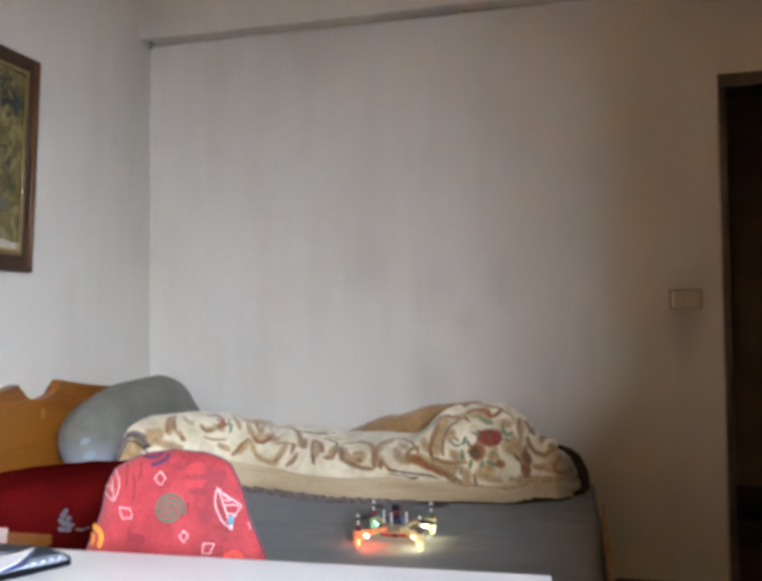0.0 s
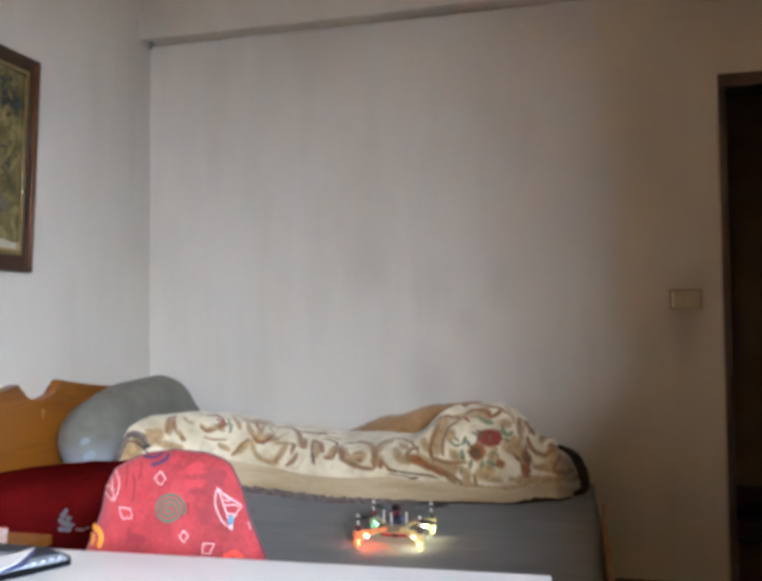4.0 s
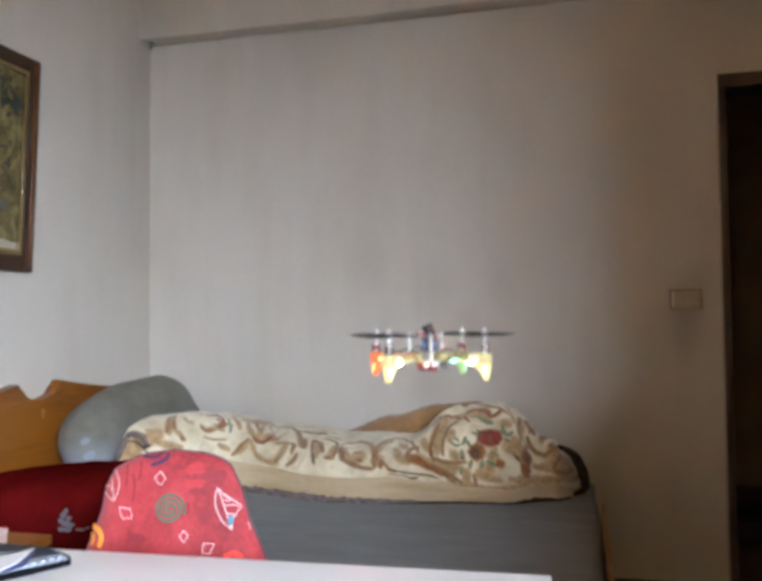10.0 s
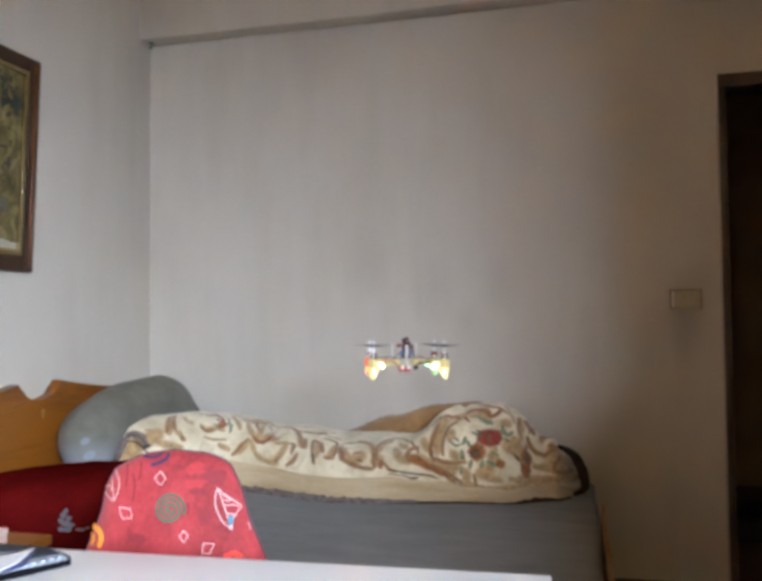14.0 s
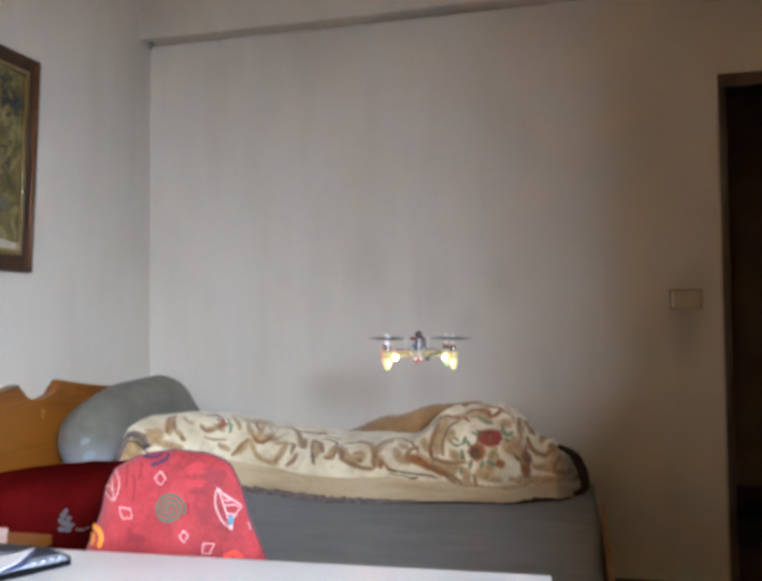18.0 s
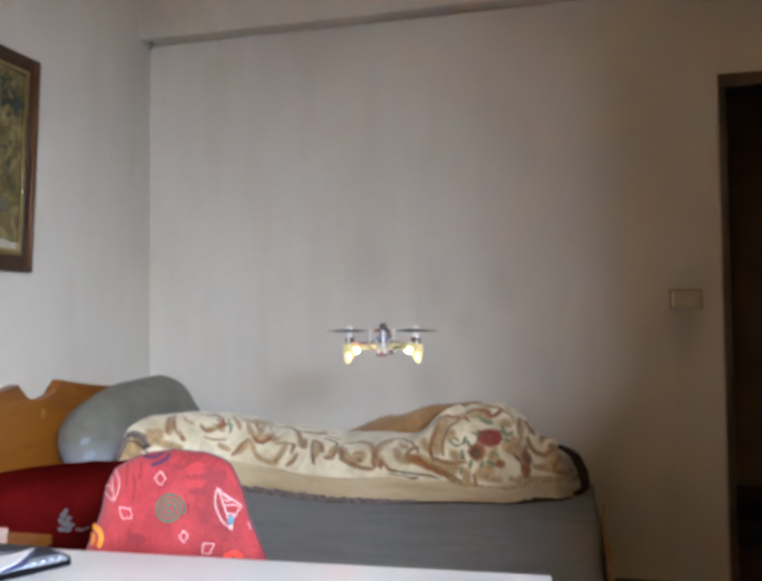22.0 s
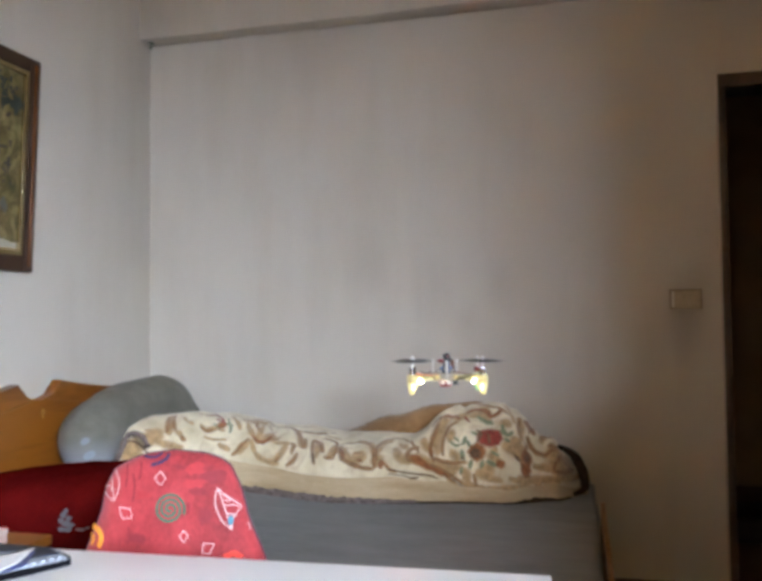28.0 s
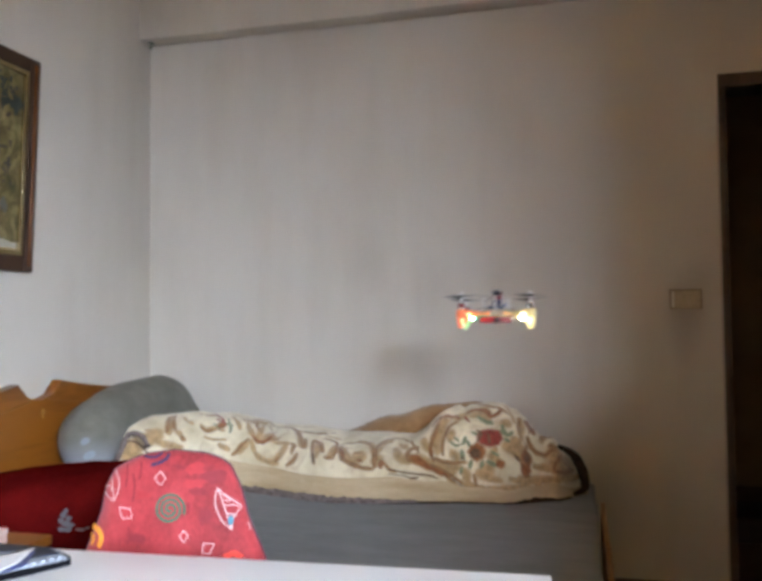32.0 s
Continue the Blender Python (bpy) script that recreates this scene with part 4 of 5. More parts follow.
def weave(ob):
    """Writes the pattern's strength at each point of the blanket into two attributes, and presses its lines into the pile."""
    me = ob.data
    co = np.empty(len(me.vertices) * 3)
    me.vertices.foreach_get("co", co)
    co = co.reshape(-1, 3) + np.array(ORIGIN[ob.name])
    masks = np.zeros((2, len(co), 4))
    for kind, radii, pts in strokes:
        p, r = np.array([tuple(q) for q in pts]), np.array(radii)
        reach = r.max() * 2.0 + 0.012
        near = np.nonzero(((co > p.min(0) - reach) & (co < p.max(0) + reach)).all(1))[0]
        if not len(near):
            continue
        d = np.sqrt(((co[near][:, None, :] - p[None]) ** 2).sum(2))
        edge = {"tan": 1.7, "leaf": 1.3, "rose": 1.0, "dark": 1.2}.get(kind, 1.1)
        soft = np.clip(1.0 - (d - r * 0.8) / (r * edge + 0.0025), 0, 1).max(1)
        a, c = CHANNEL[kind]
        masks[a, near, c] = np.maximum(masks[a, near, c], soft)
        if kind in ("scroll", "rust"):
            # a lighter brown shade runs along one side of each scroll
            d = np.sqrt(((co[near][:, None, :] - (p + np.array((0.005, 0.0, -0.004)))[None]) ** 2).sum(2))
            masks[0, near, 3] = np.maximum(masks[0, near, 3], 0.55 * np.clip(1.0 - (d - r) / (r * 0.8 + 0.005), 0, 1).max(1))
    for name, values in zip(("print_a", "print_b"), masks):
        me.attributes.new(name, "FLOAT_COLOR", "POINT").data.foreach_set("color", values.ravel())
    nrm = np.empty(len(co) * 3)
    me.vertices.foreach_get("normal", nrm)
    sunk = masks[0, :, :2].max(1)[:, None] * 0.0025
    me.vertices.foreach_set("co", (co - np.array(ORIGIN[ob.name]) - nrm.reshape(-1, 3) * sunk).ravel())


body = part("blanket_body", blanket_mesh(lambda x: band(x) - 0.003, lambda x: 1.0, 700, 180), M_BLANKET, blanket)
weave(body)
part("border_band", blanket_mesh(lambda x: 0.0, band, 240, 12), M_BORDER, blanket, "tan plush border band")


def flap_surface(x, v):
    """The brown underside turned up behind the crest."""
    crest = smooth_line(x, [(-1.06, 0.20), (-0.80, 0.280), (-0.60, 0.330), (-0.45, 0.352), (-0.33, 0.320), (-0.2, 0.12)])
    a = math.pi * v
    return Vector((x, 3.30 - math.cos(a) * 0.08, TOP - 0.007 + crest * abs(math.sin(a)) ** 0.6 + 0.008 * noise.noise(Vector((x * 7, v * 3, 9.0)))))


bm = bmesh.new()
g = [[bm.verts.new(flap_surface(-1.06 + 0.96 * i / 60, j / 20)) for j in range(21)] for i in range(61)]
for i in range(60):
    for j in range(20):
        bm.faces.new((g[i][j], g[i + 1][j], g[i + 1][j + 1], g[i][j + 1]))
underside = part("turned_up_underside", bm, M_UNDER, blanket, "brown plush underside turned up")
edge = []
for x in np.linspace(-1.04, -0.52, 70):
    edge.append(max((flap_surface(x, v) for v in np.linspace(0.25, 0.6, 15)), key=lambda p: p.z) + Vector((0, -0.004, -0.001)))
part("fringe", tube(edge, lambda s: 0.0055 * (1.0 - 0.4 * s), 8, 0.9), M_PILE, underside, "fuzzy mottled edge")
hem_path = [blanket_surface(x, 0.0) + Vector((0, -0.014, 0.008)) for x in np.linspace(-1.75, -0.62, 110)]
part("fringe", tube(hem_path, lambda s: 0.0175 * (0.4 + 0.6 * math.sin(math.pi * min(1, 0.25 + s * 0.75))), 8, 0.9), M_FRINGE, blanket, "mauve-grey fleece hem")
hem_path = [blanket_surface(x, 0.0) + Vector((0, -0.003, 0.003)) for x in np.linspace(-0.66, -0.06, 60)]
part("dark_hem", tube(hem_path, lambda s: 0.004 + 0.010 * math.exp(-((s - 0.80) / 0.09) ** 2), 8, 0.6), M_HEM, blanket, "dark brown fleece hem")
end_path = curve_points([(-0.105, 3.12, 0.622), (-0.055, 3.11, 0.598), (-0.024, 3.11, 0.553), (-0.008, 3.11, 0.503), (-0.012, 3.11, 0.462), (-0.05, 3.10, 0.442)], 7)
part("dark_hem", tube(end_path, lambda s: 0.005 + 0.015 * math.sin(math.pi * min(1, 0.05 + s * 0.92)), 10, 0.25), M_HEM, blanket, "dark brown fleece hem")
arch = curve_points([(-1.720, 2.60, 0.545), (-1.705, 2.60, 0.589), (-1.693, 2.62, 0.640), (-1.702, 2.66, 0.674), (-1.686, 2.68, 0.690), (-1.644, 2.68, 0.684), (-1.605, 2.66, 0.646)], 6)
part("fringe", tube(arch, 0.010, 8, 0.6), M_FRINGE, blanket, "mauve-grey fleece hem")
edge = [blanket_surface(-1.965, v) + Vector((-0.004, -0.004, 0.002)) for v in np.linspace(0.06, 0.6, 40)]
part("fringe", tube(edge, 0.008, 8, 0.7), M_FRINGE, blanket, "mauve-grey fleece hem")


# ---- pillow and red quilt ----
def cushion(centre, size, power=2.6, turn=None, wrinkle=0.006, seed=0.0, fuller=0.0):
    """The surface of a stuffed cushion, a superellipsoid with creases: a function of two angles in units of pi.
    fuller: by how much the end that faces +y is plumper."""
    m = Matrix.Translation(centre) @ (turn if turn is not None else Matrix.Identity(4))

    def f(w, e):
        return math.copysign(abs(w) ** e, w)

    def surface(i, j):
        a, b = math.pi * i, math.pi * j
        e = 2 / (power + fuller * max(0.0, math.sin(a)))
        return creased(Vector((size[0] / 2 * f(math.cos(b), e) * f(math.cos(a), e), size[1] / 2 * f(math.cos(b), e) * f(math.sin(a), e), size[2] / 2 * f(math.sin(b), e))))

    def end(a, b):
        """The end that faces -y: a and b from -1 to 1 across it."""
        return creased(Vector((a * size[0] / 2, -size[1] / 2 * max(0.0, 1 - abs(a) ** power - abs(b) ** power) ** (1 / power), b * size[2] / 2)))

    def creased(p):
        p = p + p.normalized() * wrinkle * (noise.noise(p * 9 + Vector((seed, 0, 0))) + 0.5 * noise.noise(p * 22 + Vector((0, seed, 0))))
        return m @ p

    return surface, end


def cushion_mesh(surface, nu=64, nv=40, keep=None):
    """keep: which faces, by their middle angles."""
    bm = bmesh.new()
    g = [[bm.verts.new(surface(2 * i / nu, -0.5 + j / nv)) for j in range(nv + 1)] for i in range(nu)]
    for i in range(nu):
        for j in range(nv):
            if keep is None or keep((2 * i + 1) / nu, -0.5 + (j + 0.5) / nv):
                bm.faces.new((g[i][j], g[(i + 1) % nu][j], g[(i + 1) % nu][j + 1], g[i][j + 1]))
    bmesh.ops.delete(bm, geom=[v for v in bm.verts if not v.link_faces], context="VERTS")
    bmesh.ops.remove_doubles(bm, verts=bm.verts, dist=0.0004)
    return bm


pillow_surface, pillow_end = cushion((-1.888, 3.03, 0.648), (0.29, 0.85, 0.425), 2.5, pose(0, 0, 0, 7, -29, -4), 0.009, 3.0, 0.5)


def near_end(i, j):
    return 1.28 < i < 1.72


pillow = thing("pillow", (-1.90, 3.05, TOP), "grey-green pillow against the headboard, bluish light painted in low down", "pillow")
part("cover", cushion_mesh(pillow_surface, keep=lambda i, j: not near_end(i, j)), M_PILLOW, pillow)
end_panel = part("end_panel", cushion_mesh(pillow_surface, keep=near_end), M_PILLOW, pillow, "end with bluish light painted in as pale lavender")

quilt_surface, quilt_front = cushion((-1.50, 2.13, 0.545), (0.94, 0.46, 0.260), 3.0, pose(0, 0, 0, 0, -4, 3), 0.014, 7.0)
quilt = thing("folded_quilt", (-1.62, 2.1, TOP), "dark red folded quilt at the head of the bed", "quilt")
cloth = part("cloth", cushion_mesh(quilt_surface, 80, 40), M_REDQUILT, quilt)
M_GREYPRINT = mottled("grey_print", (0.11, 0.115, 0.13), (0.18, 0.185, 0.205), 20.0, 200.0, 0.2, 0.8, 0.2)
M_PALESPOT = mottled("pale_blue_spot", (0.19, 0.225, 0.25), (0.25, 0.28, 0.305), 20.0, 200.0, 0.2, 0.5, 0.4)
# two pale blue spots on the pillow's end
part("print", patch(pillow_end, (0.427, 0.158), 0.095, 0.061, 0.0025, seed=0), M_PALESPOT, end_panel, "pale blue spot")
part("print", patch(pillow_end, (0.372, -0.106), 0.125, 0.068, 0.0025, seed=1), M_PALESPOT, end_panel, "pale blue spot")
part("print", patch(quilt_front, (0.182, 0.333), 0.016, 0.050, 0.0025, seed=0), M_GREYPRINT, cloth, "grey print")
part("print", patch(quilt_front, (0.163, 0.245), 0.020, 0.061, 0.0025, seed=1), M_GREYPRINT, cloth, "grey print")
part("print", patch(quilt_front, (0.199, 0.191), 0.019, 0.051, 0.0025, seed=2), M_GREYPRINT, cloth, "grey print")
part("print", patch(quilt_front, (0.150, 0.135), 0.019, 0.060, 0.0025, seed=3), M_GREYPRINT, cloth, "grey print")
part("print", patch(quilt_front, (0.181, 0.080), 0.028, 0.073, 0.0025, seed=4), M_GREYPRINT, cloth, "grey print")
part("print", patch(quilt_front, (0.217, 0.009), 0.025, 0.073, 0.0025, seed=5), M_GREYPRINT, cloth, "grey print")
part("print", patch(quilt_front, (0.149, -0.037), 0.021, 0.051, 0.0025, seed=6), M_GREYPRINT, cloth, "grey print")
part("print", patch(quilt_front, (0.188, -0.057), 0.028, 0.051, 0.0025, seed=7), M_GREYPRINT, cloth, "grey print")
part("print", patch(quilt_front, (0.270, -0.065), 0.034, 0.030, 0.0025, seed=8), M_GREYPRINT, cloth, "grey print")
part("print", patch(quilt_front, (0.314, -0.029), 0.015, 0.020, 0.0025, seed=9), M_GREYPRINT, cloth, "grey print")


# ---- bedside cabinet ----
M_CABINET = wood("light_orange_varnished_wood", (0.24, 0.085, 0.011), (0.36, 0.135, 0.022), 0.35, "X", 5.0)
side = thing("bedside_cabinet", (-1.62, 1.68, 0), "orange varnished wooden bedside cabinet", "cabinet")
part("carcass", box(-1.92, -1.40, 1.52, 1.80, 0.03, 0.53, 0.004), M_CABINET, side)
part("top", box(-1.94, -1.38, 1.50, 1.815, 0.53, 0.556, 0.005), M_CABINET, side)
part("drawer", box(-1.90, -1.42, 1.505, 1.522, 0.30, 0.51, 0.004), M_CABINET, side)
part("plinth", box(-1.90, -1.42, 1.55, 1.79, 0.0, 0.03), M_CABINET, side)

# ---- desk ----
DESKZ = 0.79
DESK = Matrix.Translation((-0.046, 1.036, 0)) @ pose(0, 0, 0, 0, 0, 3.1)
desk = thing("desk", (-0.6, 0.7, 0), "white laminate desk with panel legs", "desk")
part("desktop", box(-1.35, 0, -0.64, 0, DESKZ - 0.025, DESKZ, 0.003, 2, DESK), M_DESK, desk)
part("side_panel", box(-1.33, -1.305, -0.60, -0.04, 0, DESKZ - 0.025, 0.002, 2, DESK), M_DESK, desk)
part("side_panel", box(-0.045, -0.02, -0.60, -0.04, 0, DESKZ - 0.025, 0.002, 2, DESK), M_DESK, desk)
part("back_panel", box(-1.305, -0.045, -0.58, -0.565, 0.35, DESKZ - 0.025, 0.002, 2, DESK), M_DESK, desk)

# ---- chair with a printed cover ----
CHAIR = Matrix.Translation((-0.690, 1.243, 0.705)) @ pose(0, 0, 0, -6, 0, 14.5)


TOPB = 0.188
LEFT_EDGE = [(-0.14, -0.215), (0.0, -0.178), (0.025, -0.168), (0.059, -0.153), (0.084, -0.144), (0.126, -0.137), (0.156, -0.120), (0.172, -0.090), (0.181, -0.066), (0.1862, -0.035), (TOPB, -0.012)]
RIGHT_EDGE = [(-0.14, 0.185), (0.0, 0.147), (0.067, 0.119), (0.124, 0.104), (0.159, 0.087), (0.172, 0.070), (0.181, 0.048), (0.1862, 0.016), (TOPB, -0.010)]


def edge_at(b, table):
    """Straight between the pairs."""
    return float(np.interp(b, [p[0] for p in table], [p[1] for p in table]))


def chair_surface(a, b, side=-1.0):
    """Front (or back) of the backrest; a across, b up."""
    l, r = edge_at(b, LEFT_EDGE), edge_at(b, RIGHT_EDGE)
    s = max(-1.0, min(1.0, (2 * a - l - r) / max(r - l, 1e-4)))
    rim = (1 - abs(s) ** 5) ** 0.5
    top = max(0.0, min(1.0, (TOPB - b) / 0.035)) ** 0.5
    wave = 0.0040 * noise.noise(Vector((a * 24 + b * 12, b * 9, 3.0))) + 0.0016 * noise.noise(Vector((a * 60, b * 34, 8.0)))
    y = 0.03 * (a / 0.17) ** 2 + side * (0.024 + wave) * rim * top
    return CHAIR @ Vector((a, y, b))


def chair_pad():
    bm = bmesh.new()
    nb, na = 44, 30
    grids = []
    for side in (-1.0, 1.0):
        grid = []
        for j in range(nb + 1):
            b = -0.14 + (TOPB + 0.14) * (1 - (1 - j / nb) ** 1.8)
            l, r = edge_at(b, LEFT_EDGE), edge_at(b, RIGHT_EDGE)
            row = []
            for i in range(na + 1):
                if side > 0 and i in (0, na):
                    row.append(grids[0][j][i])
                else:
                    row.append(bm.verts.new(chair_surface((l + r) / 2 + (r - l) / 2 * math.sin(math.pi * (i / na - 0.5)), b, side)))
            grid.append(row)
        grids.append(grid)
        for j in range(nb):
            for i in range(na):
                bm.faces.new((grid[j][i], grid[j][i + 1], grid[j + 1][i + 1], grid[j + 1][i]))
    return bm


chair = thing("office_chair", (-0.70, 1.20, 0), "small office chair with a red printed fabric backrest", "chair")
backrest = part("backrest", chair_pad(), M_CHAIRCLOTH, chair, "red cloth with white, green and orange sea motifs")
# thin dark plum tube round the backrest's edge
rim = [CHAIR @ Vector((edge_at(b, table), 0.03 * (edge_at(b, table) / 0.17) ** 2, b)) for table, heights in ((LEFT_EDGE, np.linspace(-0.14, TOPB, 60)), (RIGHT_EDGE, np.linspace(TOPB, -0.14, 60)[1:])) for b in heights]
part("edge_line", tube(rim, 0.0022, 6), plain("dark_plum_edge", (0.06, 0.012, 0.03), 0.7), backrest, "dark plum line round the edge")
LOCAL = Matrix.Translation((-0.70, 1.20, 0)) @ pose(0, 0, 0, 0, 0, 14.5)


def chair_box(*a, bevel=0.01):
    return box(*a, bevel, 3, LOCAL)


part("seat", chair_box(-0.19, 0.19, -0.36, 0.02, 0.42, 0.48, bevel=0.025), M_CHAIRCLOTH, chair)
part("back_bracket", chair_box(-0.03, 0.03, 0.045, 0.075, 0.40, 0.66, bevel=0.006), M_BLACK, chair)
part("seat_plate", chair_box(-0.09, 0.09, -0.25, 0.07, 0.395, 0.42, bevel=0.004), M_BLACK, chair)
stem = rod((0, -0.16, 0.10), (0, -0.16, 0.40), 0.025)
bmesh.ops.transform(stem, matrix=LOCAL, verts=stem.verts)
part("stem", stem, M_BLACK, chair)
for k in range(5):
    a = 2 * math.pi * k / 5 + 0.3
    tip = Vector((0.24 * math.cos(a), -0.16 + 0.24 * math.sin(a), 0.065))
    leg = rod((0, -0.16, 0.10), tip, 0.022, 0.015)
    bmesh.ops.transform(leg, matrix=LOCAL, verts=leg.verts)
    part("leg", leg, M_BLACK, chair)
    wheel = rod(tip + Vector((-0.012, 0, -0.038)), tip + Vector((0.012, 0, -0.038)), 0.027, None, 16)
    bmesh.ops.transform(wheel, matrix=LOCAL, verts=wheel.verts)
    part("caster", wheel, M_BLACK, chair)
MOTIF = {"white": plain("white_print", (0.62, 0.47, 0.46), 0.8), "green": plain("green_print", (0.028, 0.12, 0.072), 0.8), "orange": plain("orange_print", (0.80, 0.30, 0.03), 0.8),
         "purple": plain("purple_print", (0.026, 0.018, 0.070), 0.8), "coral": plain("coral_print", (0.75, 0.06, 0.04), 0.8), "cyan": plain("cyan_print", (0.07, 0.22, 0.30), 0.8),
         "bright_red": plain("bright_red_tone", (0.34, 0.025, 0.031), 0.8), "deep_red": plain("deep_red_tone", (0.20, 0.014, 0.022), 0.8)}


def motif(kind, width, *ctrl, n=6):
    part(kind + "_motif", ribbon(chair_surface, ctrl, width, 0.0012, n, False), MOTIF[kind], backrest)


motif("white", 0.0021, (-0.030, 0.153), (-0.020, 0.141), (-0.029, 0.129), (-0.040, 0.141), (-0.030, 0.153), n=1)
motif("white", 0.0021, (-0.102, 0.092), (-0.097, 0.073), (-0.078, 0.074), (-0.082, 0.089), (-0.102, 0.092), n=1)
motif("white", 0.0019, (0.013, 0.053), (0.021, 0.043), (0.014, 0.033), (0.006, 0.043), (0.013, 0.053), n=1)
motif("white", 0.0021, (0.047, 0.031), (0.065, 0.030), (0.058, 0.013), (0.045, 0.015), (0.047, 0.031), n=1)
motif("white", 0.0018, (0.069, 0.124), (0.065, 0.105), (0.068, 0.086), (0.078, 0.066), (0.093, 0.052))
motif("white", 0.0018, (0.093, 0.052), (0.095, 0.070), (0.102, 0.082), (0.106, 0.091), (0.086, 0.107), (0.069, 0.122))
motif("white", 0.0018, (0.069, 0.122), (0.081, 0.088), (0.093, 0.053))
motif("white", 0.0018, (0.077, 0.111), (0.090, 0.102), (0.079, 0.101))
motif("white", 0.0018, (0.080, 0.093), (0.093, 0.093), (0.104, 0.091))
motif("white", 0.0018, (0.083, 0.080), (0.093, 0.078), (0.098, 0.077))
motif("white", 0.0018, (-0.115, 0.155), (-0.106, 0.137), (-0.106, 0.120), (-0.113, 0.102))
motif("white", 0.0019, (-0.122, 0.142), (-0.117, 0.123), (-0.113, 0.104))
motif("white", 0.0019, (-0.138, 0.122), (-0.125, 0.127), (-0.118, 0.119))
motif("white", 0.0019, (-0.137, 0.116), (-0.126, 0.109), (-0.114, 0.102))
motif("orange", 0.0105, (-0.161, 0.055), (-0.143, 0.050), (-0.136, 0.037), (-0.140, 0.022))
motif("orange", 0.0085, (-0.164, 0.041), (-0.153, 0.037), (-0.156, 0.025))
motif("purple", 0.0055, (-0.063, 0.178), (-0.053, 0.176), (-0.041, 0.177), (-0.031, 0.183))
motif("purple", 0.0065, (-0.019, 0.182), (-0.022, 0.174), (-0.033, 0.167), (-0.048, 0.163))
motif("coral", 0.010, (0.081, 0.006), (0.097, 0.012), (0.111, 0.004))
motif("white", 0.0024, (0.117, 0.062), (0.121, 0.055), (0.122, 0.049))
motif("green", 0.0046, *[(-0.012 + (0.0024 + 0.0013 * w) * math.cos(-w - 0.6), 0.089 + (0.0024 + 0.0013 * w) * math.sin(-w - 0.6)) for w in np.linspace(0, 18.6, 50)], n=2)
# brighter and deeper red patches on the cloth
for k, (tone, a, b, ru, rv) in enumerate((("bright_red", 0.032, 0.156, 0.020, 0.008), ("deep_red", 0.060, 0.140, 0.022, 0.010), ("bright_red", 0.028, 0.132, 0.017, 0.007), ("deep_red", 0.005, 0.160, 0.012, 0.005),
                                            ("deep_red", 0.048, 0.078, 0.009, 0.016), ("bright_red", -0.062, 0.112, 0.014, 0.006), ("deep_red", 0.040, 0.118, 0.014, 0.006), ("deep_red", -0.070, 0.040, 0.016, 0.007))):
    part("tone_patch", patch(chair_surface, (a, b), ru, rv, 0.0007, 16, 0.8, k), MOTIF[tone], backrest)
# upright deep red streaks paint in the shade of the cloth's creases
for a, b, long in ((-0.092, 0.165, 0.040), (-0.078, 0.150, 0.050), (-0.066, 0.168, 0.030), (-0.084, 0.060, 0.030), (0.020, 0.100, 0.020)):
    motif("deep_red", 0.0035, (a, b), (a + 0.002, b - long / 2), (a - 0.001, b - long))
part("cyan_motif", patch(chair_surface, (0.091, 0.067), 0.005, 0.008, 0.0014), MOTIF["cyan"], backrest)


# ---- things on the desk and the cabinet ----
def flat_piece(points, z0, z1, bevel=0.0):
    bm = prism_flat(points, z0, z1)
    if bevel:
        bmesh.ops.bevel(bm, geom=[e for e in bm.edges if len(e.link_faces) == 2 and e.calc_face_angle(0) > 0.6], offset=bevel, segments=2, affect="EDGES")
    return bm


note = thing("spiral_notebook", (-0.78, 0.90, DESKZ), "black spiral notebook lying on the white desk", "notebook")
corner = [(-0.690, 0.940), (-0.697, 0.956), (-0.731, 0.979), (-0.93, 0.978), (-0.93, 0.62), (-0.862, 0.642)]
part("cover", flat_piece(corner, DESKZ, DESKZ + 0.004), M_BLACK, note)
inner = [(-0.698, 0.941), (-0.706, 0.952), (-0.738, 0.969), (-0.92, 0.970), (-0.92, 0.63), (-0.868, 0.650)]
part("page_block", flat_piece(inner, DESKZ + 0.004, DESKZ + 0.010), plain("grey_paper_edge", (0.30, 0.33, 0.37), 0.7), note, "grey-white page block")
upper = [(-0.708, 0.946), (-0.740, 0.966), (-0.918, 0.968), (-0.918, 0.66), (-0.905, 0.66), (-0.745, 0.905)]
part("cover", flat_piece(upper, DESKZ + 0.010, DESKZ + 0.012), plain("dark_blue_cover", (0.012, 0.014, 0.026), 0.4, 0.0, 0.2), note, "dark blue upper cover")
a, b = Vector((-0.685, 0.937, 0)), Vector((-0.870, 0.656, 0))
across = Vector((-0.84, 0.55, 0)).normalized()
pale_ring = plain("pale_grey_plastic", (0.24, 0.26, 0.30), 0.6)
matt = plain("matt_black_plastic", (0.008, 0.008, 0.011), 0.8, 0.0, 0.08)
edge = [a - across * 0.010 + Vector((-0.010, -0.015, 0)), a - across * 0.003, a + across * 0.003, b + across * 0.003, b - across * 0.013, a - across * 0.013 + Vector((-0.030, -0.046, 0))]
part("spine_strip", flat_piece([(p.x, p.y) for p in edge], DESKZ + 0.0005, DESKZ + 0.0065, 0.0015), matt, note)
